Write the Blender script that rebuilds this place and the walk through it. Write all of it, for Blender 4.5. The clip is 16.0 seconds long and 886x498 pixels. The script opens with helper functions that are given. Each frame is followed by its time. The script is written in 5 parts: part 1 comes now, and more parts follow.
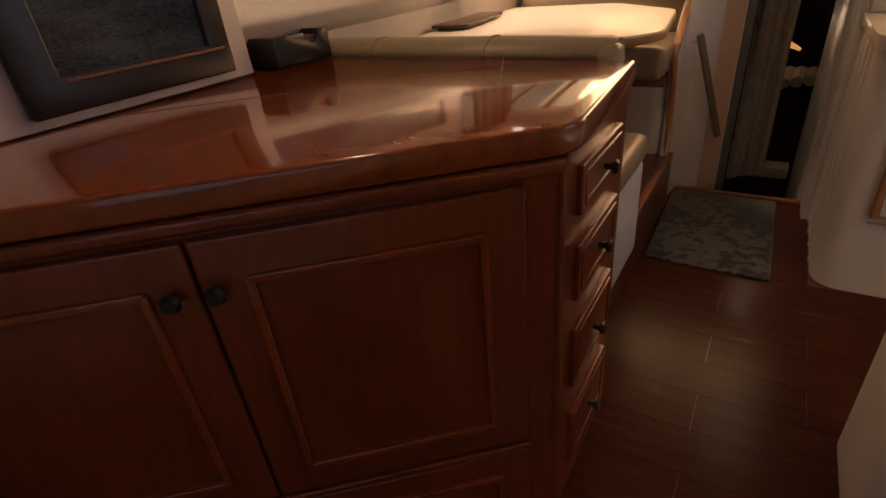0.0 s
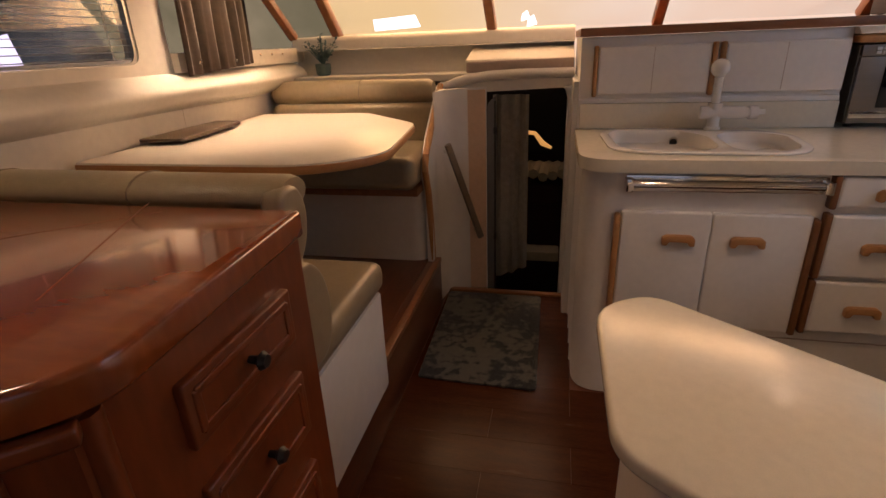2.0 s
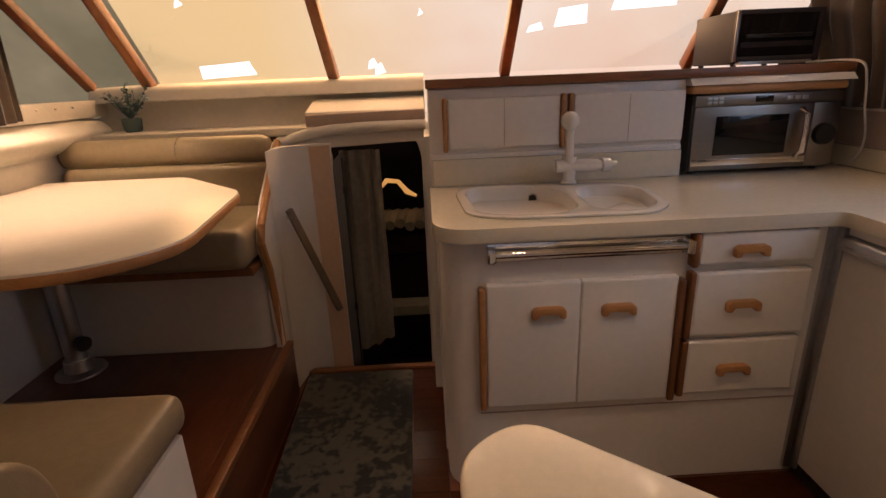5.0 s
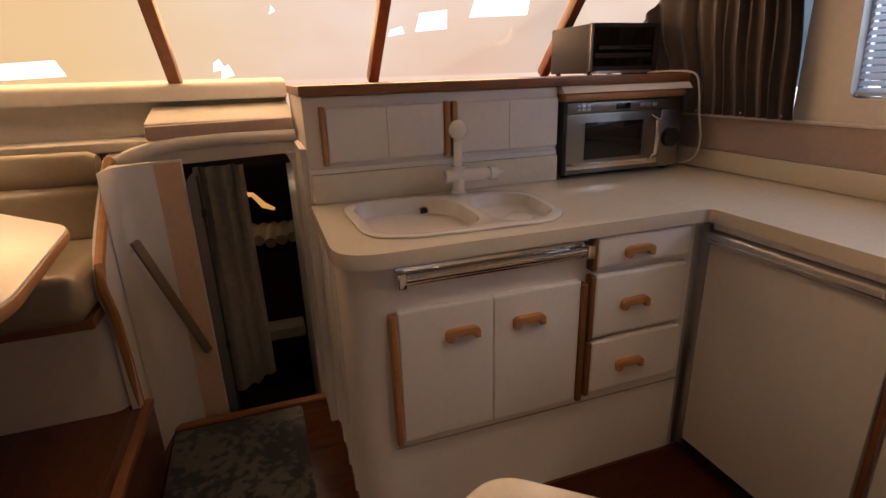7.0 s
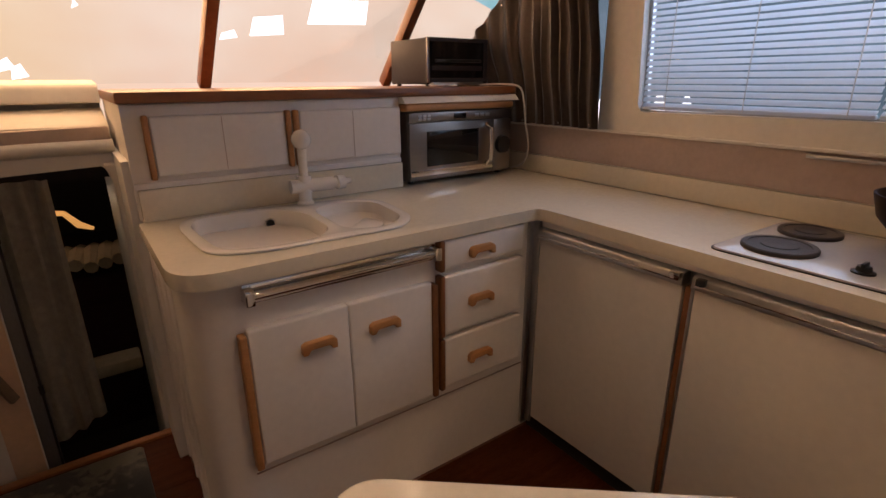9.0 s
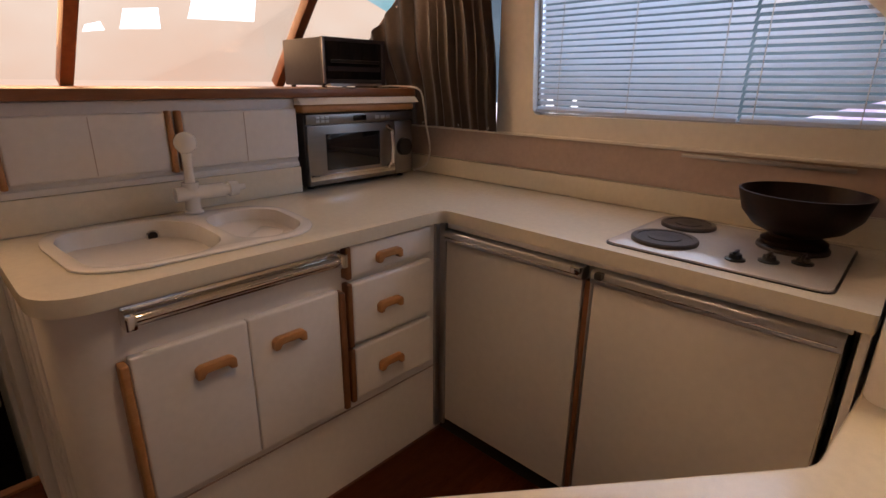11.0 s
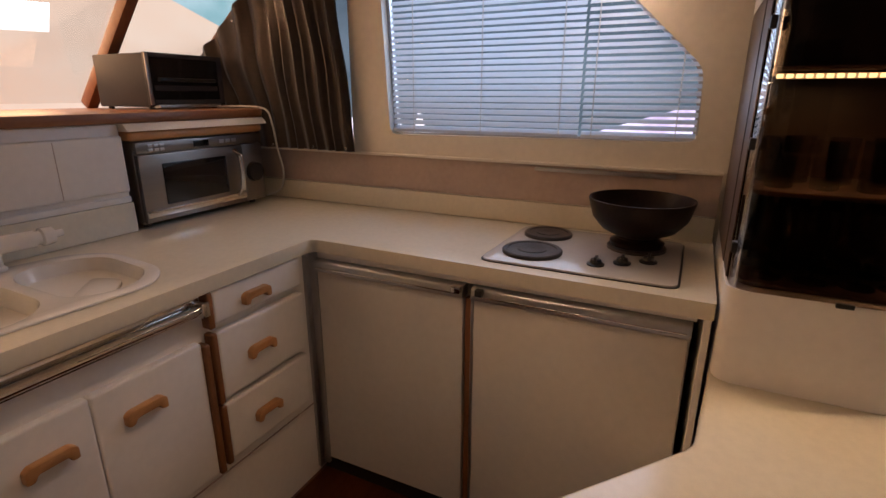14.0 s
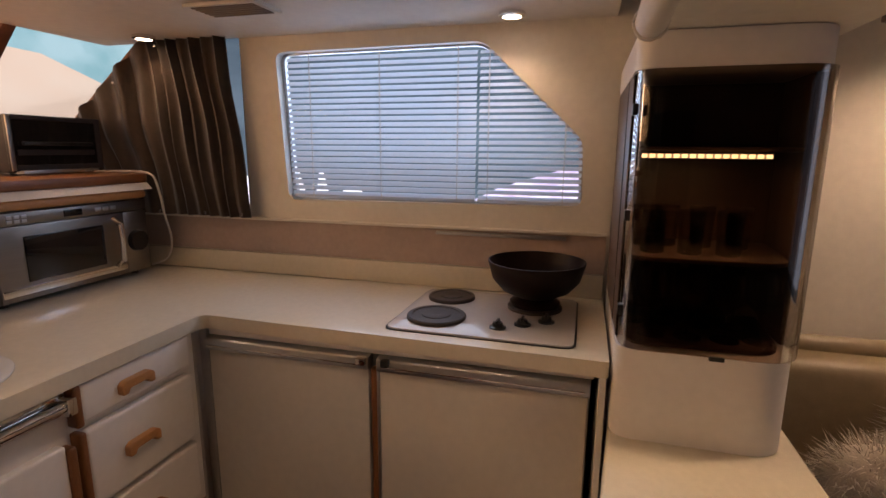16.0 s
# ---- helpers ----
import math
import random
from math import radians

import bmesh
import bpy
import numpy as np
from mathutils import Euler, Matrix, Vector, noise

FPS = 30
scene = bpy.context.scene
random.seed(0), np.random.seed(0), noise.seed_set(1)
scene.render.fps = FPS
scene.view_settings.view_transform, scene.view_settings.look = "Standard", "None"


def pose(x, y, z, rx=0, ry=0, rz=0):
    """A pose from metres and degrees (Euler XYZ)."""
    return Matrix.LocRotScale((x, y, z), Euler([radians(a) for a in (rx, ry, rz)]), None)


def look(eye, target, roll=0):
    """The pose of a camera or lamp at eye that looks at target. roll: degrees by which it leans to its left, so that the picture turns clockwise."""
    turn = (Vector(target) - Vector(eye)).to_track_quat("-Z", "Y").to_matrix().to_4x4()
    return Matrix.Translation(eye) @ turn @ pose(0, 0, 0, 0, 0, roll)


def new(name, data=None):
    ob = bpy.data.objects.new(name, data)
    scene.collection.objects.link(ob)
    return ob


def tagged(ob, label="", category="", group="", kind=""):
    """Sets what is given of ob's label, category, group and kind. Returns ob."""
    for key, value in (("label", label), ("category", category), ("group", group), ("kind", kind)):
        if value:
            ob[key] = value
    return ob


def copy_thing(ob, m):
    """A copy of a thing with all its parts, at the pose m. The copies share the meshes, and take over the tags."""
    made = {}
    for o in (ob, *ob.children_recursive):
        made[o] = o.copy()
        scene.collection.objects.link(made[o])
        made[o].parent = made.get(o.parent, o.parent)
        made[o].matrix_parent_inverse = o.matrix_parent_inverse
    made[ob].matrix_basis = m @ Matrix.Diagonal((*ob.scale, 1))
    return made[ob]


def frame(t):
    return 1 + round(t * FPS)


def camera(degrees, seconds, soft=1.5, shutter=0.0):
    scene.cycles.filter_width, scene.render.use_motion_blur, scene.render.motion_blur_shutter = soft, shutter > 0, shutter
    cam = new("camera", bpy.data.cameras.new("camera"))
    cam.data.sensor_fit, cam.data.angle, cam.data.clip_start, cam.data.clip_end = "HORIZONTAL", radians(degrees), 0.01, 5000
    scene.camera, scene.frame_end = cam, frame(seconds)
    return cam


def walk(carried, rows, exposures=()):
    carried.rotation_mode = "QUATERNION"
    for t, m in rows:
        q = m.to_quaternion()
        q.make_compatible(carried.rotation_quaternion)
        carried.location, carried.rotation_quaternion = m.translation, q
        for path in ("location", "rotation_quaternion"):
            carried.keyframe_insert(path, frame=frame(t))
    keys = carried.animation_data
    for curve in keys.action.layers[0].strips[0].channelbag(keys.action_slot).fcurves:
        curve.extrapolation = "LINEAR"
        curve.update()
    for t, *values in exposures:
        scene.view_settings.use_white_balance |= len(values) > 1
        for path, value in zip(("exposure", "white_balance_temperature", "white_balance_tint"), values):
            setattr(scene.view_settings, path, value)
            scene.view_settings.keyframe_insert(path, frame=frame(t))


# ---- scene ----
cam = camera(82.1, 16.0)

PATH = [
    (0, (-1.434, -2.115, 1.238), (-2.414, -0.678, 0.25), -6.0),
    (0.5, (-1.37, -2.032, 1.228), (-2.275, -0.507, 0.303), -5.7),
    (1, (-1.334, -1.927, 1.232), (-2.088, -0.289, 0.368), -4.5),
    (1.5, (-1.307, -1.79, 1.254), (-1.873, -0.05, 0.446), -3.0),
    (2, (-1.26, -1.698, 1.273), (-1.677, 0.107, 0.521), -2.4),
    (2.5, (-1.206, -1.608, 1.27), (-1.563, 0.233, 0.575), -2.4),
    (3, (-1.16, -1.53, 1.272), (-1.47, 0.333, 0.616), -2.4),
    (3.5, (-1.157, -1.483, 1.277), (-1.384, 0.401, 0.645), -2.1),
    (4, (-1.17, -1.444, 1.286), (-1.306, 0.451, 0.661), -2.0),
    (6.5, (-1.254, -1.243, 1.316), (-0.829, 0.601, 0.668), -2.4),
    (7, (-1.307, -1.206, 1.32), (-0.701, 0.588, 0.677), -1.8),
    (7.5, (-1.34, -1.188, 1.323), (-0.567, 0.542, 0.683), -1.3),
    (8, (-1.331, -1.215, 1.334), (-0.431, 0.452, 0.691), -1.0),
    (8.5, (-1.319, -1.224, 1.332), (-0.302, 0.378, 0.699), -0.7),
    (9, (-1.302, -1.238, 1.334), (-0.201, 0.306, 0.702), -0.3),
    (11.5, (-1.276, -1.208, 1.323), (0.165, 0.036, 0.707), 0.6),
    (12, (-1.257, -1.209, 1.319), (0.234, -0.025, 0.706), 0.5),
    (12.5, (-1.248, -1.211, 1.322), (0.29, -0.09, 0.707), 0.4),
    (13, (-1.238, -1.21, 1.336), (0.337, -0.15, 0.707), 0.1),
    (13.5, (-1.251, -1.174, 1.347), (0.386, -0.209, 0.723), -0.0),
    (14, (-1.284, -1.122, 1.361), (0.436, -0.283, 0.781), 0.1),
    (14.5, (-1.285, -1.094, 1.367), (0.502, -0.358, 0.854), 0.3),
    (15, (-1.279, -1.08, 1.385), (0.557, -0.438, 0.918), 0.5),
    (15.5, (-1.27, -1.106, 1.403), (0.594, -0.521, 0.974), 0.4),
    (16, (-1.264, -1.13, 1.406), (0.628, -0.608, 1.022), 0.4),
]
walk(cam, [(t, look(eye, target, roll)) for t, eye, target, roll in PATH], [(0, 0.15, 6500, 24), (16, 0.15, 6500, 24)])

# ---- world and lights ----
world = bpy.data.worlds.new("world")
scene.world = world
world.use_nodes = True
sky = world.node_tree.nodes.new("ShaderNodeTexSky")
sky.sky_type, sky.sun_disc = "NISHITA", False
sky.sun_elevation, sky.sun_rotation = radians(30), radians(60)
world.node_tree.links.new(sky.outputs[0], world.node_tree.nodes["Background"].inputs[0])
world.node_tree.nodes["Background"].inputs[1].default_value = 0.05


def lamp(name, kind, eye, target, power, colour, size=0.05, spot=110, blend=0.8):
    d = bpy.data.lights.new(name, kind)
    d.energy, d.color = power, colour
    if kind == "AREA":
        d.shape = "RECTANGLE"
        d.size, d.size_y = size if isinstance(size, tuple) else (size, size)
    else:
        d.shadow_soft_size = size
    if kind == "SPOT":
        d.spot_size, d.spot_blend = radians(spot), blend
    ob = new(name, d)
    ob.matrix_world = look(eye, target)
    return ob


WARM = (1.0, 0.70, 0.42)
# Galley, walkway, windscreen-lip and companionway downlights are unseen, added to brighten those parts.
PUCKS = [(0.37, -0.89, 1.803, 1.8, 140), (0.37, 0.48, 1.803, 1.8, 140), (-2.48, 0.32, 1.99, 58.0, 80), (-2.25, -1.25, 1.99, 8.5, 110),
         (-0.74, -0.64, 1.99, 10.0, 84), (-1.45, -0.15, 1.99, 4.0, 96), (-1.26, 0.76, 1.805, 1.8, 140), (-0.20, 0.70, 1.805, 3.0, 140), (0.18, -2.15, 1.885, 20.0, 130), (-1.33, 1.32, 0.988, 1.2, 150)]
for px, py, pz, power, wide in PUCKS:
    lamp("downlight_and_fill_lamp", "SPOT", (px, py, pz - 0.03), (px, py, 0), power, WARM, 0.03, wide, 0.7)
# daylight standing in the window openings
lamp("windscreen_daylight", "AREA", (-1.2, 1.50, 1.66), (-1.2, 0.3, 0.80), 21.0, (1.0, 0.55, 0.22), (2.6, 0.45))
lamp("starboard_daylight", "AREA", (0.72, -0.5, 1.55), (-1.2, -0.5, 1.2), 6.0, (0.56, 0.75, 1.0), (1.05, 0.5))
lamp("led_strip_lamp", "AREA", (-0.04, -1.36, 1.385), (-0.04, -1.36, 0), 0.8, (1.0, 0.75, 0.4), (0.02, 0.26))


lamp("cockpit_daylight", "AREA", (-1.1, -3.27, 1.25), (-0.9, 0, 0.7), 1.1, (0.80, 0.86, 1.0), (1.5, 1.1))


# ---- materials ----
def mat(name, colour, rough=0.5, metal=0.0, vary=0.12, scale=6.0, bump=0.0, bscale=80.0, stretch=(1, 1, 1), coat=0.0, sheen=0.0,
        second=None, translucent=0.0, sharp=0.14, spec=0.5, emit=None, strength=0.0, piece=0.0, rvary=0.12):
    m = bpy.data.materials.new(name)
    m.use_nodes = True
    nt = m.node_tree
    b = nt.nodes["Principled BSDF"]
    L = nt.links.new
    tc = nt.nodes.new("ShaderNodeTexCoord")
    mp = nt.nodes.new("ShaderNodeMapping")
    mp.inputs["Scale"].default_value = stretch
    L(tc.outputs["Object"], mp.inputs[0])
    n1 = nt.nodes.new("ShaderNodeTexNoise")
    n1.inputs["Scale"].default_value, n1.inputs["Detail"].default_value = scale, 6.0
    L(mp.outputs[0], n1.inputs["Vector"])
    n2 = nt.nodes.new("ShaderNodeTexNoise")
    n2.inputs["Scale"].default_value, n2.inputs["Detail"].default_value = scale * 9, 4.0
    L(mp.outputs[0], n2.inputs["Vector"])
    mx = nt.nodes.new("ShaderNodeMath")
    mx.operation = "ADD"
    L(n1.outputs["Fac"], mx.inputs[0])
    L(n2.outputs["Fac"], mx.inputs[1])
    hl = nt.nodes.new("ShaderNodeMath")
    hl.operation = "MULTIPLY"
    hl.inputs[1].default_value = 0.5
    L(mx.outputs[0], hl.inputs[0])
    cr = nt.nodes.new("ShaderNodeValToRGB")
    cr.color_ramp.elements[0].position, cr.color_ramp.elements[1].position = 0.5 - sharp, 0.5 + sharp
    lo = second or tuple(c * (1 - vary) for c in colour)
    hi = colour if second else tuple(min(1, c * (1 + vary * 0.6)) for c in colour)
    cr.color_ramp.elements[0].color = (*lo, 1)
    cr.color_ramp.elements[1].color = (*hi, 1)
    L(hl.outputs[0], cr.inputs[0])
    out = cr.outputs[0]
    if piece:
        oi = nt.nodes.new("ShaderNodeObjectInfo")
        hs = nt.nodes.new("ShaderNodeHueSaturation")
        mr = nt.nodes.new("ShaderNodeMapRange")
        mr.inputs["To Min"].default_value, mr.inputs["To Max"].default_value = 1 - piece, 1 + piece
        L(oi.outputs["Random"], mr.inputs["Value"])
        L(mr.outputs[0], hs.inputs["Value"])
        L(out, hs.inputs["Color"])
        out = hs.outputs[0]
    L(out, b.inputs["Base Color"])
    rr = nt.nodes.new("ShaderNodeMapRange")
    rr.inputs["To Min"].default_value, rr.inputs["To Max"].default_value = max(0.02, rough - rvary * rough), min(1, rough + rvary * rough)
    L(n1.outputs["Fac"], rr.inputs["Value"])
    L(rr.outputs[0], b.inputs["Roughness"])
    b.inputs["Metallic"].default_value = metal
    b.inputs["Specular IOR Level"].default_value = spec
    b.inputs["Coat Weight"].default_value = coat
    b.inputs["Coat Roughness"].default_value = 0.06
    b.inputs["Sheen Weight"].default_value = sheen
    if bump:
        nb = nt.nodes.new("ShaderNodeTexNoise")
        nb.inputs["Scale"].default_value, nb.inputs["Detail"].default_value = bscale, 3.0
        L(mp.outputs[0], nb.inputs["Vector"])
        bp = nt.nodes.new("ShaderNodeBump")
        bp.inputs["Strength"].default_value, bp.inputs["Distance"].default_value = bump, 0.002
        L(nb.outputs["Fac"], bp.inputs["Height"])
        L(bp.outputs[0], b.inputs["Normal"])
    if emit:
        b.inputs["Emission Color"].default_value = (*emit, 1)
        b.inputs["Emission Strength"].default_value = strength
    if translucent:
        tr = nt.nodes.new("ShaderNodeBsdfTranslucent")
        ms = nt.nodes.new("ShaderNodeMixShader")
        ms.inputs[0].default_value = translucent
        L(out, tr.inputs["Color"])
        L(b.outputs[0], ms.inputs[1])
        L(tr.outputs[0], ms.inputs[2])
        L(ms.outputs[0], nt.nodes["Material Output"].inputs["Surface"])
    return m


def glass(name, colour, rough=0.02, gloss=1.0):
    """Thin pane: clear see-through with a gloss on it."""
    m = bpy.data.materials.new(name)
    m.use_nodes = True
    nt = m.node_tree
    tr = nt.nodes.new("ShaderNodeBsdfTransparent")
    tr.inputs[0].default_value = (*colour, 1)
    gl = nt.nodes.new("ShaderNodeBsdfGlossy")
    gl.inputs["Roughness"].default_value = rough
    fr = nt.nodes.new("ShaderNodeFresnel")
    fr.inputs[0].default_value = 1.45
    ms = nt.nodes.new("ShaderNodeMixShader")
    ml = nt.nodes.new("ShaderNodeMath")
    ml.operation = "MULTIPLY"
    ml.inputs[1].default_value = gloss
    nt.links.new(fr.outputs[0], ml.inputs[0])
    nt.links.new(ml.outputs[0], ms.inputs[0])
    nt.links.new(tr.outputs[0], ms.inputs[1])
    nt.links.new(gl.outputs[0], ms.inputs[2])
    nt.links.new(ms.outputs[0], nt.nodes["Material Output"].inputs["Surface"])
    return m


def glow(name, low, high, strength, scale=1.2, stretch=(1, 1, 1), port=None):
    """Distance seen through a window: a glowing backdrop of two tones."""
    m = bpy.data.materials.new(name)
    m.use_nodes = True
    nt = m.node_tree
    tc = nt.nodes.new("ShaderNodeTexCoord")
    mp = nt.nodes.new("ShaderNodeMapping")
    mp.inputs["Scale"].default_value = stretch
    n = nt.nodes.new("ShaderNodeTexNoise")
    n.inputs["Scale"].default_value, n.inputs["Detail"].default_value = scale, 5
    cr = nt.nodes.new("ShaderNodeValToRGB")
    cr.color_ramp.elements[0].position, cr.color_ramp.elements[1].position = 0.35, 0.65
    cr.color_ramp.elements[0].color, cr.color_ramp.elements[1].color = (*low, 1), (*high, 1)
    em = nt.nodes.new("ShaderNodeEmission")
    em.inputs[1].default_value = strength
    L = nt.links.new
    L(tc.outputs["Object"], mp.inputs[0])
    L(mp.outputs[0], n.inputs["Vector"])
    L(n.outputs["Fac"], cr.inputs[0])
    out = cr.outputs[0]
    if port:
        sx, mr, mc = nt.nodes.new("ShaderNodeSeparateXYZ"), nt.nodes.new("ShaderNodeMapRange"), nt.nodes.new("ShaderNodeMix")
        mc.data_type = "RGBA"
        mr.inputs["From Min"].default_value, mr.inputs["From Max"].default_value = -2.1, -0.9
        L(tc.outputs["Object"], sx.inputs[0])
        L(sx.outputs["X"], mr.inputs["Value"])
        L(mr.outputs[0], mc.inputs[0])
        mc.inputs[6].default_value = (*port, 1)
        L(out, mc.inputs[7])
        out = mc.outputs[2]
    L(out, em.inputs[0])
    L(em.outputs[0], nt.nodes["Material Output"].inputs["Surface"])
    return m


GELCOAT = mat("white_gelcoat", (0.72, 0.69, 0.64), 0.32, vary=0.05, scale=3, bump=0.04, bscale=300)
LINER = mat("vinyl_liner", (0.74, 0.70, 0.62), 0.55, vary=0.06, scale=4, bump=0.25, bscale=420)
MAUVE = mat("mauve_vinyl", (0.46, 0.36, 0.31), 0.6, vary=0.08, bump=0.25, bscale=420)
LAMINATE = mat("white_laminate", (0.81, 0.775, 0.73), 0.42, vary=0.04, scale=5, bump=0.12, bscale=500)
TEXTURED = mat("textured_panel", (0.70, 0.655, 0.575), 0.5, vary=0.05, scale=4, bump=0.5, bscale=600)
SOLID = mat("cream_solid_surface", (0.74, 0.68, 0.55), 0.17, vary=0.05, scale=60, rvary=0.25, spec=0.5)
TABLETOP = mat("cream_table_laminate", (0.78, 0.72, 0.62), 0.3, vary=0.04, scale=40)
CERAMIC = mat("white_sink_enamel", (0.80, 0.77, 0.72), 0.12, vary=0.03)
CHERRY = mat("cherry_wood_varnished", (0.24, 0.055, 0.014), 0.3, scale=2.5, stretch=(3, 3, 0.6), second=(0.17, 0.037, 0.009), coat=0.4)
CHERRYTOP = mat("cherry_wood_top", (0.34, 0.080, 0.018), 0.13, scale=2, stretch=(1, 3, 1), second=(0.25, 0.056, 0.013), coat=0.9, rvary=0.3)
FLOORWOOD = mat("teak_floor_varnished", (0.080, 0.021, 0.007), 0.24, scale=4, stretch=(1, 8, 1), second=(0.044, 0.011, 0.004), coat=0.0, spec=0.12, piece=0.05, bump=0.04, bscale=50, rvary=0.35)
STEPWOOD = mat("teak_step_varnished", (0.15, 0.042, 0.014), 0.3, scale=4, stretch=(8, 1, 8), second=(0.085, 0.023, 0.008), coat=0.3)
OAK = mat("oak_trim", (0.50, 0.25, 0.095), 0.42, scale=8, stretch=(1, 6, 6), second=(0.39, 0.18, 0.062), bump=0.1, bscale=90)
DARKWOOD = mat("brown_wood_strip", (0.24, 0.10, 0.035), 0.45, scale=8, stretch=(8, 8, 1), second=(0.16, 0.06, 0.02))
SHELFWOOD = mat("teak_shelf_edge", (0.27, 0.118, 0.046), 0.38, scale=6, stretch=(1, 8, 8), second=(0.21, 0.075, 0.025))
PILLARWOOD = mat("mahogany_pillar", (0.30, 0.125, 0.055), 0.42, scale=6, stretch=(8, 8, 2), second=(0.20, 0.078, 0.034))
LEATHER = mat("khaki_vinyl_upholstery", (0.31, 0.245, 0.15), 0.34, vary=0.10, scale=5, bump=0.25, bscale=260)
WELT = mat("dark_welt", (0.20, 0.15, 0.10), 0.5)
CURTAINBROWN = mat("brown_curtain_cloth", (0.080, 0.050, 0.029), 0.45, vary=0.25, scale=5, bump=0.2, bscale=300, sheen=0.4)
CURTAINGREY = mat("grey_curtain_cloth", (0.38, 0.35, 0.30), 0.7, vary=0.2, scale=5, bump=0.2, bscale=300)
DOORGREY = mat("grey_door_paint", (0.16, 0.155, 0.15), 0.5, vary=0.15, scale=6, stretch=(6, 6, 1))
# cream vinyl with the orange windscreen light painted into its base colour
PEACHLIT = mat("peach_lit_vinyl", (0.64, 0.45, 0.30), 0.5, vary=0.08, bump=0.2, bscale=420)
STEEL = mat("brushed_steel", (0.27, 0.25, 0.23), 0.33, 1.0, vary=0.06, scale=3, stretch=(1, 1, 30))
CHROME = mat("chrome", (0.75, 0.73, 0.70), 0.1, 1.0, vary=0.03)
ALU = mat("aluminium_trim", (0.50, 0.50, 0.50), 0.35, 1.0, vary=0.06)
BLACK = mat("black_plastic", (0.018, 0.017, 0.016), 0.3, vary=0.2)
BLACKGLASS = mat("black_glass", (0.008, 0.008, 0.009), 0.05, vary=0.1)
IRON = mat("burner_iron", (0.045, 0.035, 0.03), 0.42, vary=0.25, scale=20, bump=0.3, bscale=200)
BOWLBROWN = mat("dark_brown_bowl", (0.014, 0.006, 0.0035), 0.4, vary=0.3, scale=12, spec=0.2)
HOBWHITE = mat("hob_enamel", (0.60, 0.57, 0.54), 0.14, vary=0.04)
SLAT = mat("blind_slat", (0.62, 0.66, 0.70), 0.45, vary=0.03, translucent=0.4)
CORD = mat("white_cord", (0.68, 0.65, 0.60), 0.6)
TOASTERGREY = mat("grey_toaster_steel", (0.032, 0.030, 0.036), 0.5, vary=0.1, spec=0.15)
DARKGLASSTINT = glass("smoked_acrylic", (0.32, 0.235, 0.175), 0.02, 1.0)
CLEAR = glass("window_glass", (0.95, 0.96, 0.95), 0.02, 0.2)
DRINKGLASS = glass("drinking_glass", (0.94, 0.94, 0.92), 0.02, 0.3)
DARKINSIDE = mat("dark_cabinet_lining", (0.07, 0.040, 0.026), 0.35, vary=0.2)
MATFIBRE = mat("patterned_mat_pile", (0.092, 0.082, 0.058), 0.95, scale=3.0, second=(0.008, 0.0075, 0.007), sharp=0.03, bump=0.8, bscale=500, sheen=0.3)
FUR = mat("white_fur", (0.62, 0.56, 0.48), 0.9, vary=0.25, scale=30, sheen=0.6)
PICTURE = mat("dark_seascape_print", (0.055, 0.075, 0.10), 0.07, scale=9, stretch=(1, 1, 3), second=(0.010, 0.013, 0.02))
REDLEATHER = mat("reddish_brown_paper", (0.16, 0.05, 0.03), 0.5)
LEAF = mat("blue_grey_leaf", (0.09, 0.15, 0.15), 0.6, vary=0.3, scale=30)
TRAYBROWN = mat("dark_tray", (0.055, 0.036, 0.024), 0.3, vary=0.2)
# near-black base colour stands for the shade below deck
CABIN = mat("shaded_cabin_lining", (0.030, 0.020, 0.014), 0.7, vary=0.2)
BEDDING = mat("cream_bedding", (0.62, 0.52, 0.36), 0.8, vary=0.15, scale=14, bump=0.3, bscale=60)
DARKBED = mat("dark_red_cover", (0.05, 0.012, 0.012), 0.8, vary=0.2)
LAMPWHITE = mat("lamp_lens", (0.9, 0.85, 0.75), 0.4, emit=(1.0, 0.82, 0.58), strength=9.0)
LEDMAT = mat("led_chip", (0.9, 0.8, 0.6), 0.4, emit=(1.0, 0.72, 0.36), strength=7.0)
AMBERLAMP = mat("amber_lamp_glass", (0.7, 0.4, 0.15), 0.4, emit=(1.0, 0.5, 0.13), strength=0.5)
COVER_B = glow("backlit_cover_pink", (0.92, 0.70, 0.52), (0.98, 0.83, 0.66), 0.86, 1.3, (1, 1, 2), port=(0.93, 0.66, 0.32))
SHED = glow("shed_daylight", (0.07, 0.11, 0.14), (0.16, 0.23, 0.28), 1.0, 0.9, (1, 0.5, 2))
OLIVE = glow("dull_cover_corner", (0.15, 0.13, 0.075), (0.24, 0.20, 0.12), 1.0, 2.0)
SHEDDARK = glow("dark_shed", (0.012, 0.014, 0.018), (0.05, 0.055, 0.06), 1.0, 2.5)
PATCH = glow("bright_shed_window", (0.9, 0.9, 1.0), (1.0, 1.0, 1.0), 1.9, 4)
PATCHBLUE = glow("teal_shed_roof", (0.25, 0.50, 0.54), (0.42, 0.66, 0.70), 1.0, 3)
PATCHVIOLET = glow("violet_boat_cover", (0.50, 0.42, 0.66), (0.80, 0.74, 0.95), 1.7, 6)
PATCHORANGE = glow("orange_boat_cover", (0.75, 0.30, 0.08), (0.95, 0.55, 0.15), 0.8, 6)


# ---- mesh helpers ----
def link(name, bm, material, smooth=False):
    me = bpy.data.meshes.new(name)
    bm.normal_update()
    bm.to_mesh(me)
    bm.free()
    me.materials.append(material)
    if smooth:
        me.shade_smooth()
        me.set_sharp_from_angle(angle=radians(38))
    return new(name, me)


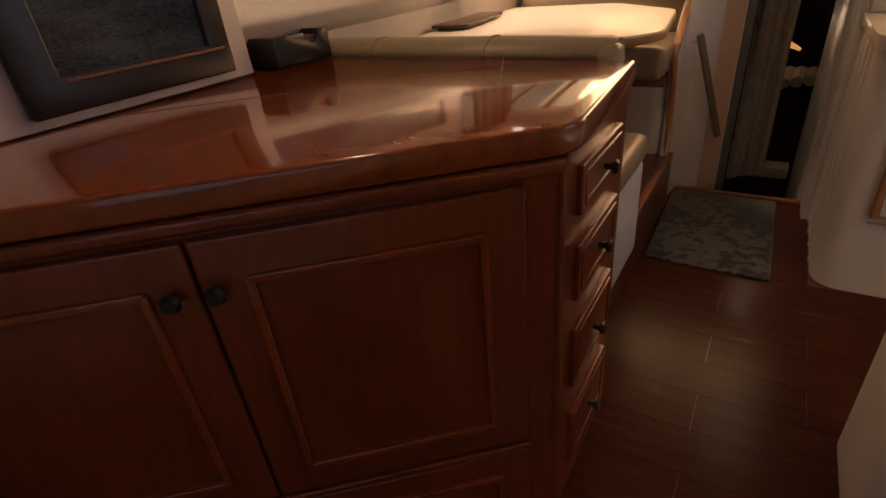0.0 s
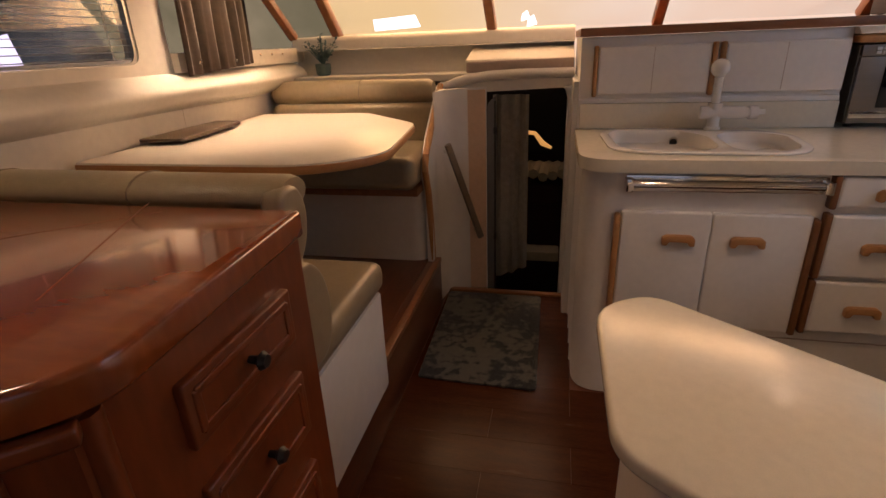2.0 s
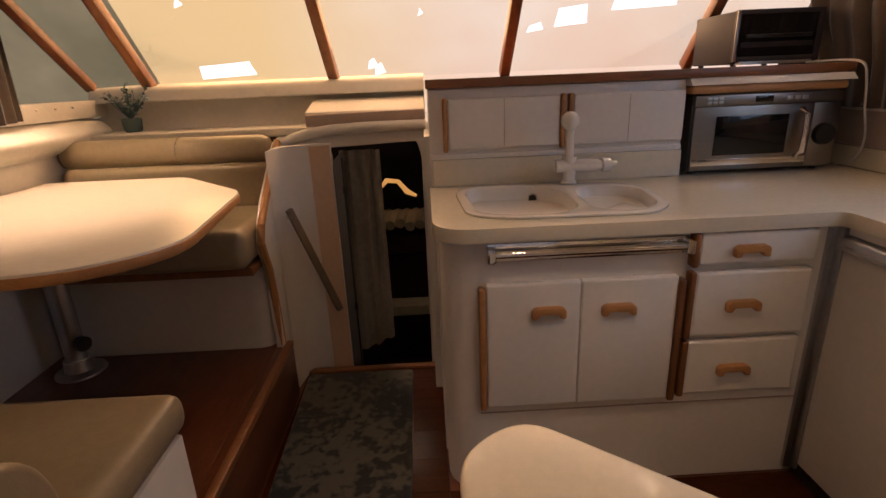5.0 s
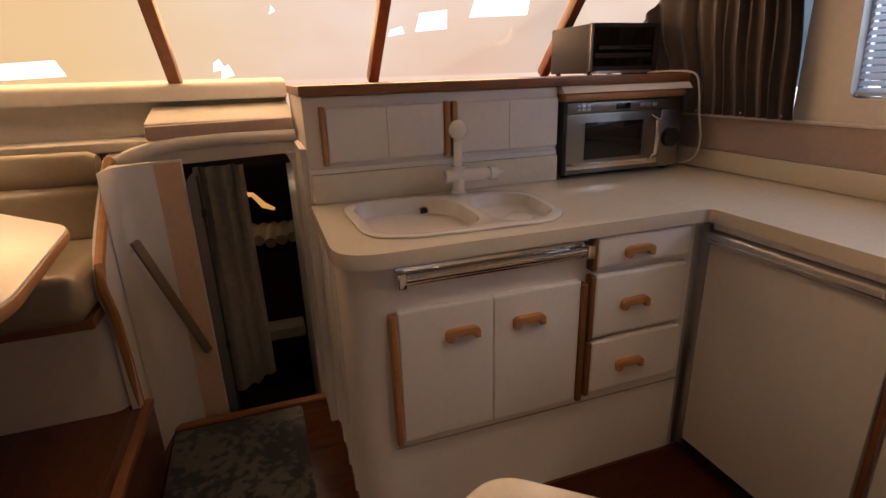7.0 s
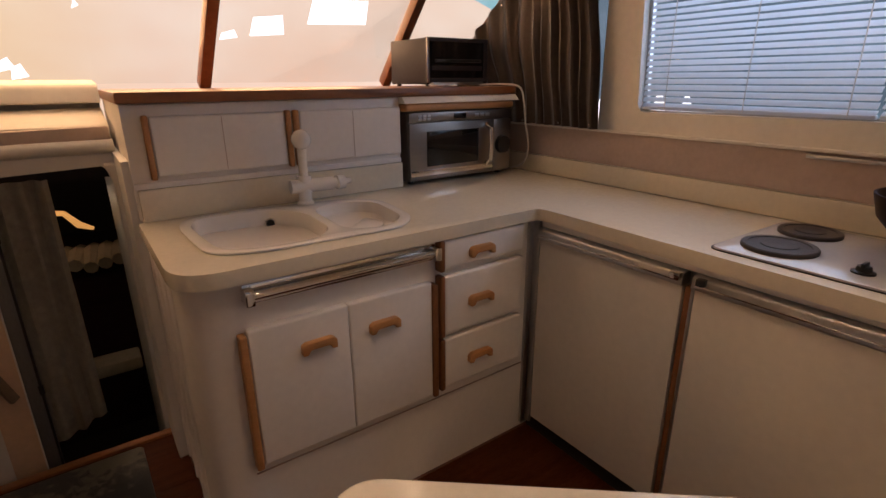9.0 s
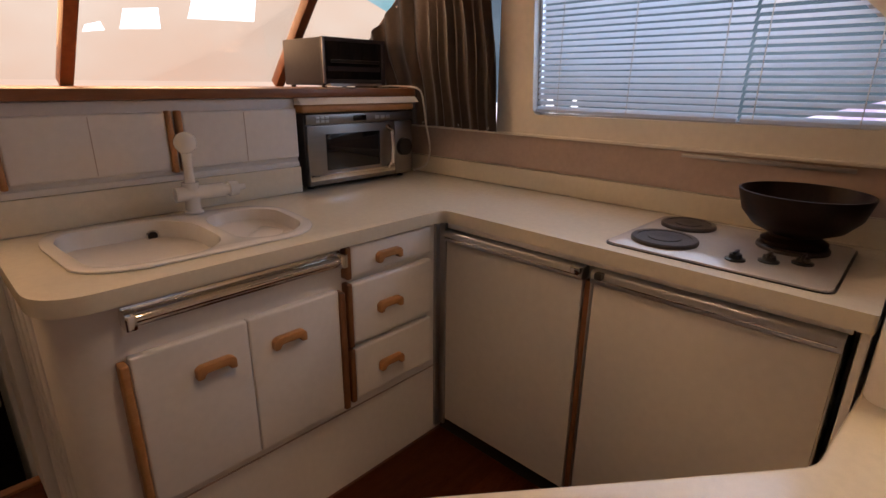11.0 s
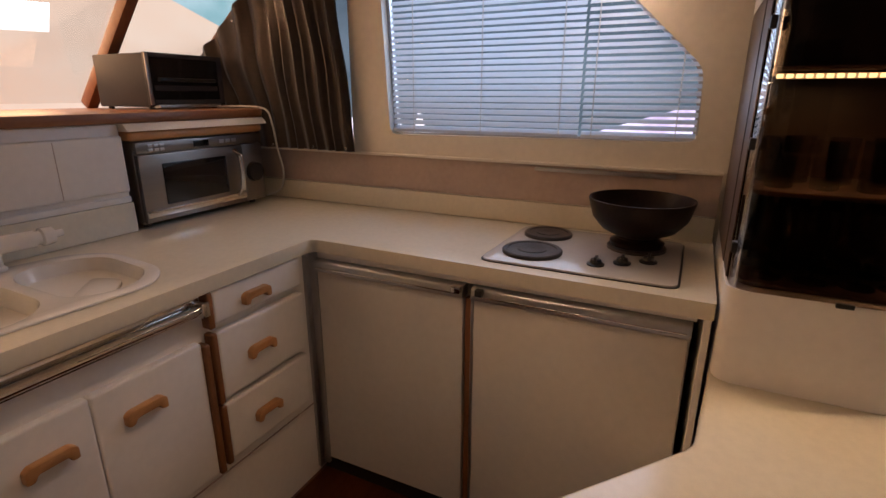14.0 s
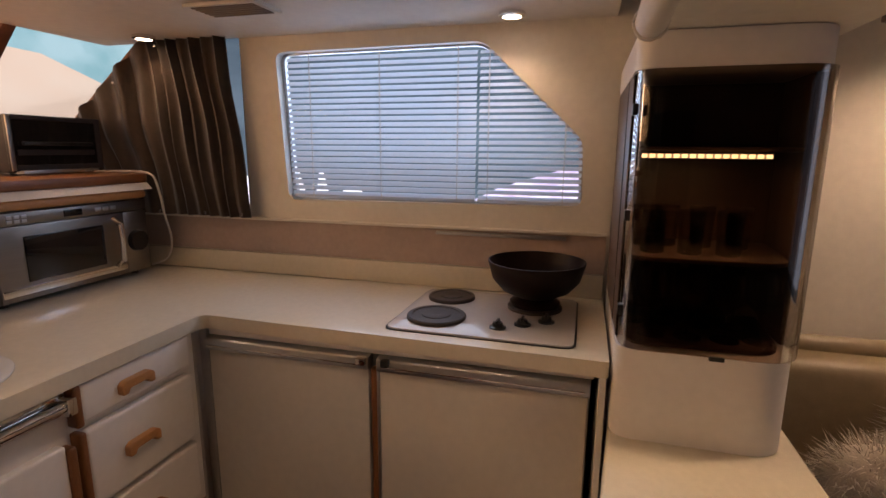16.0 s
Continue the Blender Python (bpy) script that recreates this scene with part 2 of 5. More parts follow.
def thing(name, base, label, category, group=""):
    e = new(name)
    e.empty_display_size = 0.05
    e.location = base
    return tagged(e, label, category, group)


def part(name, bm, material, parent, label="", smooth=True):
    ob = link(name, bm, material, smooth)
    ob.parent = parent
    if parent.type == "EMPTY":
        ob.matrix_parent_inverse = Matrix.Translation(-parent.location)
    if label:
        ob["label"] = label
    return ob


def setting(name, bm, material, label="", category="", smooth=True):
    return tagged(link(name, bm, material, smooth), label, category or name.split("_")[0], kind="structure")


def single(name, bm, material, label, category, group="", smooth=True):
    return tagged(link(name, bm, material, smooth), label, category, group)


def bevelled(bm, width, segments=2):
    if width:
        edges = [e for e in bm.edges if len(e.link_faces) == 2 and e.calc_face_angle(0) > 0.6]
        bmesh.ops.bevel(bm, geom=edges, offset=width, segments=segments, profile=0.6, affect="EDGES", clamp_overlap=True)
    return bm


def box(x0, x1, y0, y1, z0, z1, bevel=0.004, segments=2, bm=None):
    b = bmesh.new()
    bmesh.ops.create_cube(b, size=1.0)
    for v in b.verts:
        v.co = Vector(((x0 + x1) / 2 + v.co.x * (x1 - x0), (y0 + y1) / 2 + v.co.y * (y1 - y0), (z0 + z1) / 2 + v.co.z * (z1 - z0)))
    bevelled(b, bevel, segments)
    return merged(bm, b)


def merged(bm, b):
    if bm is None:
        return b
    me = bpy.data.meshes.new("temp")
    b.to_mesh(me)
    b.free()
    bm.from_mesh(me)
    bpy.data.meshes.remove(me)
    return bm


def rounded(points, radius, steps=5):
    """A closed outline with its corners rounded; radius: one for all or one per corner."""
    out = []
    n = len(points)
    for i, p in enumerate(points):
        p = Vector(p)
        a, c = Vector(points[i - 1]), Vector(points[(i + 1) % n])
        r = radius[i] if isinstance(radius, (list, tuple)) else radius
        r = min(r, (a - p).length * 0.49, (c - p).length * 0.49)
        if r < 1e-4:
            out.append(p)
            continue
        s, e = p + (a - p).normalized() * r, p + (c - p).normalized() * r
        for k in range(steps + 1):
            t = k / steps
            out.append((1 - t) ** 2 * s + 2 * t * (1 - t) * p + t * t * e)
    return out


def to3(uv, w, axis):
    u, v = uv
    return {"z": (u, v, w), "x": (w, u, v), "y": (u, w, v)}[axis]


def prism(outline, w0, w1, axis="z", bevel=0.0, segments=2, holes=(), bm=None):
    """A plate with this outline between w0 and w1 along an axis, with holes right through it."""
    b = bmesh.new()
    for loop in (outline, *holes):
        vs = [b.verts.new(to3(p, w0, axis)) for p in loop]
        for i in range(len(vs)):
            b.edges.new((vs[i - 1], vs[i]))
    if holes:
        bmesh.ops.triangle_fill(b, use_beauty=True, edges=b.edges[:])
    else:
        b.faces.new(b.verts[:])
    shift = Vector(to3((0, 0), w1 - w0, axis))
    r = bmesh.ops.extrude_face_region(b, geom=b.faces[:])
    bmesh.ops.translate(b, verts=[g for g in r["geom"] if isinstance(g, bmesh.types.BMVert)], vec=shift)
    bmesh.ops.recalc_face_normals(b, faces=b.faces[:])
    if bevel:
        edges = [e for e in b.edges if len(e.link_faces) == 2 and e.calc_face_angle(0) > 1.2]
        bmesh.ops.bevel(b, geom=edges, offset=bevel, segments=segments, profile=0.5, affect="EDGES", clamp_overlap=True)
    return merged(bm, b)


def tube(points, radius, sides=10, closed_ends=True, bm=None, squash=1.0):
    b = bmesh.new()
    pts = [Vector(p) for p in points]
    rings = []
    for i, p in enumerate(pts):
        d = (pts[min(i + 1, len(pts) - 1)] - pts[max(i - 1, 0)]).normalized()
        up = Vector((0, 0, 1)) if abs(d.z) < 0.9 else Vector((1, 0, 0))
        s = d.cross(up).normalized()
        u = s.cross(d)
        r = radius[i] if isinstance(radius, (list, tuple)) else radius
        rings.append([b.verts.new(p + r * (math.cos(a) * s + squash * math.sin(a) * u)) for a in (2 * math.pi * k / sides for k in range(sides))])
    for q, r in zip(rings, rings[1:]):
        for k in range(sides):
            b.faces.new((q[k], q[(k + 1) % sides], r[(k + 1) % sides], r[k]))
    if closed_ends:
        b.faces.new(rings[0][::-1])
        b.faces.new(rings[-1])
    bmesh.ops.recalc_face_normals(b, faces=b.faces[:])
    return merged(bm, b)


def lathe(profile, centre, sides=24, bm=None):
    """Revolve (radius, height) pairs round a vertical axis."""
    b = bmesh.new()
    rings = []
    for r, z in profile:
        rings.append([b.verts.new((centre[0] + max(r, 1e-4) * math.cos(a), centre[1] + max(r, 1e-4) * math.sin(a), centre[2] + z))
                      for a in (2 * math.pi * k / sides for k in range(sides))])
    for q, r in zip(rings, rings[1:]):
        for k in range(sides):
            b.faces.new((q[k], q[(k + 1) % sides], r[(k + 1) % sides], r[k]))
    b.faces.new(rings[0][::-1])
    b.faces.new(rings[-1])
    bmesh.ops.recalc_face_normals(b, faces=b.faces[:])
    return merged(bm, b)


def loft(loops, cap_last=True, bm=None, cap_first=False):
    b = bmesh.new()
    rings = [[b.verts.new(p) for p in loop] for loop in loops]
    n = len(rings[0])
    for q, r in zip(rings, rings[1:]):
        for k in range(n):
            b.faces.new((q[k], q[(k + 1) % n], r[(k + 1) % n], r[k]))
    if cap_last:
        b.faces.new(rings[-1])
    if cap_first:
        b.faces.new(rings[0][::-1])
    bmesh.ops.recalc_face_normals(b, faces=b.faces[:])
    return merged(bm, b)


def ball(centre, r, bm=None, squash=(1, 1, 1), sides=16):
    b = bmesh.new()
    bmesh.ops.create_uvsphere(b, u_segments=sides, v_segments=sides // 2, radius=r)
    for v in b.verts:
        v.co = Vector(centre) + Vector((v.co.x * squash[0], v.co.y * squash[1], v.co.z * squash[2]))
    return merged(bm, b)


def drape(outline_top, outline_bottom, folds, depth, normal, rows=10, seed=1, thick=0.006):
    """A hanging cloth between two polylines (top and bottom), with folds along it."""
    rng = random.Random(seed)
    b = bmesh.new()
    n = folds * 8
    phase = [rng.uniform(-0.5, 0.5) for _ in range(folds + 2)]
    nrm = Vector(normal)

    def along(line, t):
        f = t * (len(line) - 1)
        i = min(int(f), len(line) - 2)
        return Vector(line[i]).lerp(Vector(line[i + 1]), f - i)

    grid = []
    for r in range(rows + 1):
        v = r / rows
        row = []
        for k in range(n + 1):
            t = k / n
            sway = t + 0.012 * math.sin(7 * v + 9 * t) * math.sin(math.pi * v)
            sway = max(0, min(1, sway))
            p = along(outline_top, sway).lerp(along(outline_bottom, sway), v)
            ph = t * folds * 2 * math.pi + phase[int(t * folds)] * math.sin(math.pi * ((t * folds) % 1))
            amp = depth * (0.65 + 0.35 * math.sin(3.1 * t * folds + 2 * v))
            row.append(b.verts.new(p + nrm * amp * math.sin(ph)))
        grid.append(row)
    for r in range(rows):
        for k in range(n):
            b.faces.new((grid[r][k], grid[r][k + 1], grid[r + 1][k + 1], grid[r + 1][k]))
    bmesh.ops.solidify(b, geom=b.faces[:], thickness=thick)
    bmesh.ops.recalc_face_normals(b, faces=b.faces[:])
    return b


# ---- structure ----
STAR, PORT, CEIL = 0.50, -2.76, 2.0
setting("floor", box(-2.9, 0.6, -3.3, 0.78, -0.08, -0.004, 0), STEPWOOD, "dark varnished teak sole under the boards")
win_s = rounded([(-0.016, 1.21), (0.013, 1.757), (-0.778, 1.762), (-1.116, 1.44), (-1.126, 1.22)], 0.035)
setting("wall_starboard", prism([(-3.3, 0.0), (0.165, 0.0), (0.165, 2.05), (-3.3, 2.05)], STAR, STAR + 0.06, "x", holes=[win_s]), LINER, "cream vinyl cabin side with a window")
setting("wall_starboard_low", box(STAR, STAR + 0.06, 0.167, 1.45, 0.0, 1.13, 0.004), LINER, "cream vinyl cabin side under the window")
win_p = rounded([(-1.25, 1.24), (0.01, 1.24), (0.01, 1.66), (-1.25, 1.66)], 0.05)
setting("wall_port", prism([(-3.3, 0.0), (0.17, 0.0), (0.17, 2.05), (-3.3, 2.05)], PORT - 0.06, PORT, "x", holes=[win_p]), LINER, "cream vinyl cabin side with a window")
setting("wall_port_low", box(PORT - 0.06, PORT, 0.172, 1.45, 0.0, 1.19, 0.004), LINER, "cream vinyl cabin side under the window")
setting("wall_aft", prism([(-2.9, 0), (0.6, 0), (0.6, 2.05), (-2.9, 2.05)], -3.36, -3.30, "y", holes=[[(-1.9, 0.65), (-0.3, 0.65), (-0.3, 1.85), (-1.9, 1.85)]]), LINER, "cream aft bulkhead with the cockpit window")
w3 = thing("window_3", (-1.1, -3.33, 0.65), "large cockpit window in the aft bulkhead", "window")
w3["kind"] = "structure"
setting("ceiling", box(-2.9, 0.6, -3.36, 0.95, CEIL, CEIL + 0.05, 0), LINER, "cream padded headliner")
setting("ceiling_soffit", prism(rounded([(-0.25, 1.815), (0.50, 1.815), (0.50, 2.0), (-0.25, 2.0)], [0.06, 0, 0, 0]), -1.2, 0.80, "y", 0.0), LINER, "cream padded soffit over the galley", "ceiling")
setting("ceiling_front", prism(rounded([(0.60, 1.815), (0.86, 1.815), (0.86, 2.0), (0.60, 2.0)], [0.05, 0, 0, 0]), PORT, -0.252, "x"), LINER, "cream headliner lip over the windscreen", "ceiling")
# padded shelf below the port window
shelf = rounded([(-2.76, 1.20), (-2.70, 1.175), (-2.665, 1.135), (-2.70, 1.085), (-2.76, 1.06)], [0, 0.02, 0.02, 0.02, 0], 4)
b = bmesh.new()
ends = [[b.verts.new((u, y, v)) for u, v in shelf] for y in (-2.4, 1.15)]
for k in range(len(shelf)):
    b.faces.new((ends[0][k - 1], ends[0][k], ends[1][k], ends[1][k - 1]))
b.faces.new(ends[0]), b.faces.new(ends[1][::-1])
bmesh.ops.recalc_face_normals(b, faces=b.faces[:])
setting("trim_port_rail", b, LINER, "padded cream rail along the cabin side", "rail")
setting("trim_starboard_band", prism([(0.485, 0.995), (0.50, 0.995), (0.50, 1.125), (0.497, 1.125)], -1.21, 0.9, "y"), MAUVE, "mauve vinyl band above the backsplash", "trim")
setting("trim_starboard_lip", box(0.478, 0.4995, -1.21, 0.9, 1.125, 1.135, 0.003), LINER, "cream welt under the window", "trim")
setting("trim_track", box(0.478, 0.497, -1.08, -0.62, 1.105, 1.117, 0.003), ALU, "thin aluminium track", "trim")

# raised dinette floor with its riser and nosing
setting("trim_dinette_edge", box(-1.862, -1.8155, -0.86, 0.575, 0.0, 0.262, 0.002), STEPWOOD, "dark teak edge of the raised floor", "trim")
setting("floor_dinette", box(-2.76, -1.8625, -0.86, 1.45, 0.0, 0.262, 0.003), STEPWOOD, "raised dark teak dinette floor")
setting("trim_step_nosing", box(-1.83, -1.80, -0.95, 0.60, 0.245, 0.272, 0.006), SHELFWOOD, "teak nosing along the raised floor", "trim")
setting("trim_step_riser", box(-1.815, -1.805, -0.95, 0.60, 0.0, 0.245, 0.002), STEPWOOD, "dark teak riser of the raised floor", "trim")

# windscreen: frame pillars, panes and dash
WB, WT = (1.25, 1.325), (0.80, 1.85)


def on_screen(x, t, off=0.0):
    return Vector((x, WB[0] + (WT[0] - WB[0]) * t + off, WB[1] + (WT[1] - WB[1]) * t))


def bar(p, q, wide, deep, up=(0, 0, 1)):
    p, q = Vector(p), Vector(q)
    d = (q - p).normalized()
    s = d.cross(Vector(up)).normalized()
    u = s.cross(d)
    b = bmesh.new()
    for e in (p, q):
        for a, c in ((-1, -1), (1, -1), (1, 1), (-1, 1)):
            b.verts.new(e + s * a * wide / 2 + u * c * deep / 2)
    b.verts.ensure_lookup_table()
    v = b.verts
    for f in ((0, 1, 2, 3), (7, 6, 5, 4), (0, 4, 5, 1), (1, 5, 6, 2), (2, 6, 7, 3), (3, 7, 4, 0)):
        b.faces.new([v[i] for i in f])
    bmesh.ops.recalc_face_normals(b, faces=b.faces[:])
    return bevelled(b, min(wide, deep) * 0.2, 2)


screen = thing("windscreen", (-1.1, 1.25, 1.325), "raked boat windscreen with brown wooden pillars", "windscreen")
screen["kind"] = "structure"
corners = [-2.50, -1.62, -0.795, 0.10]
for x in corners:
    part("pillar", bar(on_screen(x, -0.02), on_screen(x - 0.03 * (1 if x < -1 else -1), 1.05), 0.05, 0.05), PILLARWOOD, screen, "brown varnished wooden pillar")
for x0, x1 in zip(corners, corners[1:]):
    b = bmesh.new()
    b.faces.new([b.verts.new(p) for p in (on_screen(x0, 0, 0.02), on_screen(x1, 0, 0.02), on_screen(x1, 1, 0.02), on_screen(x0, 1, 0.02))])
    bmesh.ops.solidify(b, geom=b.faces[:], thickness=0.005)
    part("pane", b, CLEAR, screen).visible_shadow = False
for side, xe in ((-1, PORT), (1, STAR)):
    x0 = corners[0] if side < 0 else corners[-1]
    foot, head = Vector((xe, 1.22, 1.325)), Vector((xe, 0.57, 1.84))
    part("side_pillar", bar(foot, head, 0.045, 0.04), PILLARWOOD, screen, "brown wooden corner pillar")
    b = bmesh.new()
    b.faces.new([b.verts.new(p) for p in (on_screen(x0, 0, 0.02), foot, head, on_screen(x0, 1, 0.02))])
    bmesh.ops.solidify(b, geom=b.faces[:], thickness=0.005)
    part("side_pane", b, CLEAR, screen).visible_shadow = False
    rail = thing("trim_window_rail", (xe, 0.6, 1.13), "cream side window sill with snap studs", "sill")
    rail["kind"] = "structure"
    part("sill", box(min(xe, xe - side * 0.035), max(xe, xe - side * 0.035), 0.17, 1.25, 1.20 if side < 0 else 1.13, 1.275 if side < 0 else 1.15, 0.006), LINER, rail)
    for k in range(4 if side < 0 else 0):
        part("stud", ball((xe + 0.037, 0.66 + 0.11 * k, 1.25), 0.006, None, (0.5, 1, 1), 8), CHROME, rail, "small chrome snap stud")

setting("dash_sill", prism(rounded([(1.16, 1.256), (1.20, 1.325), (1.60, 1.340), (1.60, 1.256)], [0.01, 0.03, 0, 0]), PORT, -1.19, "x"), LINER, "padded cream sill under the windscreen", "dash")
setting("dash_face", prism([(1.185, 1.126), (1.27, 1.254), (1.33, 1.254), (1.33, 1.126)], PORT, -1.19, "x"), LINER, "cream face under the sill", "dash")
setting("dash_ledge", prism(rounded([(-2.76, 0.99), (-1.80, 0.99), (-1.69, 0.94), (-1.19, 0.94), (-1.19, 1.33), (-2.76, 1.33)], [0.01, 0.05, 0.05, 0, 0, 0]), 1.088, 1.125, "z", 0.012, 3), LINER, "cream moulded ledge behind the settee", "dash")
# companionway: header, side panel, lower cabin
arch = [(-1.815, 1.06), (-1.76, 1.085), (-1.70, 1.10), (-1.60, 1.112), (-1.45, 1.118), (-1.19, 1.118)]
setting("header_roll", tube([(x, 0.915, z) for x, z in arch], 0.024, 12), GELCOAT, "rounded white header over the companionway", "header")
setting("header_face", prism([(-1.80, 1.03), (-1.24, 1.05), (-1.215, 1.03), (-1.19, 1.03), (-1.19, 1.11), (-1.45, 1.11), (-1.70, 1.095), (-1.80, 1.07)], 0.92, 1.0, "y"), GELCOAT, "white header face", "header")
setting("header_band", prism(rounded([(-1.71, 1.128), (-1.195, 1.128), (-1.195, 1.185), (-1.71, 1.178)], 0.008), 0.925, 0.96, "y", 0.003), MAUVE, "mauve inset band over the companionway", "header")
setting("header_top", prism([(0.962, 1.128), (0.962, 1.186), (1.19, 1.235), (1.30, 1.235), (1.30, 1.128)], -1.72, -1.19, "x", 0.006), LINER, "cream hatch cover top", "header")
side = rounded([(0.56, -0.02), (0.56, 0.62), (0.50, 0.72), (0.58, 0.85), (0.90, 1.075), (1.02, 1.085), (2.10, 0.98), (2.10, -1.2), (0.9, -1.2), (0.76, -0.02)], [0, .1, .06, .1, .05, 0, 0, 0, 0, 0])
setting("wall_companion_port", prism(side, -1.86, -1.825, "x"), GELCOAT, "white panel beside the companionway")
setting("wall_companion_starboard", box(-1.20, -1.17, 0.60, 2.10, -1.2, 1.10, 0.004), GELCOAT, "white panel beside the companionway")
setting("doorway_jamb", prism(rounded([(-1.235, 1.06), (-1.185, 1.06), (-1.185, -0.1), (-1.215, -0.1), (-1.215, 1.0)], [0.0, 0, 0, 0, 0.05]), 0.86, 0.97, "y", 0.006), GELCOAT, "rounded white door jamb", "doorway")
jamb_plan = rounded([(-1.822, 0.66), (-1.80, 0.79), (-1.69, 0.84), (-1.602, 0.852), (-1.602, 0.868), (-1.70, 0.858), (-1.822, 0.83)], [0, 0.05, 0.05, 0, 0, 0.03, 0])
setting("wall_companion_curve", prism(jamb_plan, -0.2, 1.062, "z"), GELCOAT, "curved white return beside the companionway door")
# the strip's peach tone stands for warm light falling on it
setting("trim_door_jamb", prism([(-1.692, 0.8355), (-1.606, 0.8475), (-1.606, 0.851), (-1.692, 0.8385)], -0.2, 1.055, "z"), PEACHLIT, "cream vinyl strip beside the companionway door, warm light in its colour", "trim")
oak = [(-1.838, y, z) for y, z in ((0.575, 0.27), (0.57, 0.45), (0.55, 0.62), (0.505, 0.735), (0.535, 0.80), (0.64, 0.885), (0.80, 1.0), (0.90, 1.075))]
setting("trim_settee_end", tube(oak, 0.016, 8), OAK, "bent oak edging on the settee end panel", "trim")
setting("trim_floor_edge", box(-1.82, -1.20, 0.765, 0.80, -0.03, 0.012, 0.005), SHELFWOOD, "teak sill at the head of the steps", "trim")
# everything down the steps is coloured dark to read as unlit
setting("floor_cabin", box(-3.0, 0.4, 0.80, 4.4, -1.25, -1.2, 0), CABIN, "lower cabin floor, its shade put into the colour")
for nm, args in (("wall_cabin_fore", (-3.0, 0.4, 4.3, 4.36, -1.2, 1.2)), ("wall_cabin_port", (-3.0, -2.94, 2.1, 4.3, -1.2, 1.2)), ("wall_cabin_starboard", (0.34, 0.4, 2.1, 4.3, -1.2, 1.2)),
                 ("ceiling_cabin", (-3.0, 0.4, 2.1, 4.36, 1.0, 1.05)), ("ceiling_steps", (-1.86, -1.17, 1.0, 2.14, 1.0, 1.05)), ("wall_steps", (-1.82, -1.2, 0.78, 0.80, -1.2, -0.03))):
    setting(nm, box(*args, 0), CABIN, "lining of the lower cabin, its shade put into the colour")
setting("wall_cabin_aft", prism([(-3.0, -1.2), (-1.90, -1.2), (-1.90, 0.95), (-1.19, 0.95), (-1.19, -1.2), (0.4, -1.2), (0.4, 1.2), (-3.0, 1.2)], 2.105, 2.14, "y"), CABIN, "bulkhead of the lower cabin, its shade put into the colour")
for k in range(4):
    setting("stair_tread", box(-1.82, -1.205, 0.80 + 0.26 * k, 1.08 + 0.26 * k, -0.26 - 0.24 * k, -0.22 - 0.24 * k, 0.004), CABIN, "companionway tread, its shade put into the colour", "stair")

# outside the glass
def backdrop(name, points, material, label):
    b = bmesh.new()
    b.faces.new([b.verts.new(p) for p in points])
    return setting(name, b, material, label, "backdrop", smooth=False)


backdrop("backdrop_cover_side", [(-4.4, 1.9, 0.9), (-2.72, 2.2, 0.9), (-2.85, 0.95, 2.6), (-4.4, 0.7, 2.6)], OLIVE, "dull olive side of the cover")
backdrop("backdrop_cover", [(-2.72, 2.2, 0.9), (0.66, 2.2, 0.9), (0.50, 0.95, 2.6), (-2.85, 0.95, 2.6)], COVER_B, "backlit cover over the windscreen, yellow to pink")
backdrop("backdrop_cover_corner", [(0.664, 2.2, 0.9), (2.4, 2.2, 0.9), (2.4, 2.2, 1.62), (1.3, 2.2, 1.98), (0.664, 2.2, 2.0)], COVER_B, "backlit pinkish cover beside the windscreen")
backdrop("backdrop_shed_starboard", [(3.0, -5, -0.5), (3.0, 4.2, -0.5), (3.0, 4.2, 4.0), (3.0, -5, 4.0)], SHED, "blue daylight in the boat shed")
backdrop("backdrop_shed_fore", [(0.3, 3.2, 0.5), (3.0, 3.2, 0.5), (3.0, 3.2, 4.0), (0.3, 3.2, 4.0)], PATCHBLUE, "teal roof of the boat shed")
backdrop("backdrop_shed_port", [(-4.6, -4, -0.5), (-4.6, 3, -0.5), (-4.6, 3, 4.0), (-4.6, -4, 4.0)], SHEDDARK, "dark boat shed")
def cover_at(x, t):
    return Vector((x, 2.17 - 1.25 * t, 0.9 + 1.7 * t))


for x0, x1, t0, t1 in ((-0.45, -0.27, 0.385, 0.435), (-0.15, 0.20, 0.425, 0.49), (-0.60, -0.51, 0.372, 0.39), (-1.475, -1.41, 0.26, 0.29), (-2.48, -2.16, 0.27, 0.31), (-1.51, -1.45, 0.28, 0.305), (-2.46, -2.41, 0.475, 0.488), (-1.205, -1.175, 0.43, 0.442)):
    backdrop("backdrop_light_patch", [cover_at(x0, t0), cover_at(x1, t0 + 0.008), cover_at(x1 - 0.02, t1 + 0.01), cover_at(x0 + 0.01, t1)], PATCH, "bright shed window showing through the cover")
for y0, y1, z0, z1 in ((1.06, 1.24, 0.93, 1.20), (1.30, 1.50, 0.93, 1.20), (-0.2, 1.55, 0.93, 0.975), (0.70, 1.0, 0.98, 1.05), (1.6, 2.1, 0.8, 1.15), (2.3, 2.7, 0.8, 1.1)):
    backdrop("backdrop_boat_patch", [(2.9, y0, z0), (2.9, y1, z0 - 0.03), (2.9, y1 - 0.06, z1), (2.9, y0 + 0.08, z1)], PATCH, "bright hull seen in the shed")
backdrop("backdrop_violet_cover", [(2.92, -1.5, 0.9), (2.92, -0.1, 0.92), (2.92, -0.45, 1.10), (2.92, -1.0, 1.27), (2.92, -1.5, 1.30)], PATCHVIOLET, "violet boat cover in the shed")
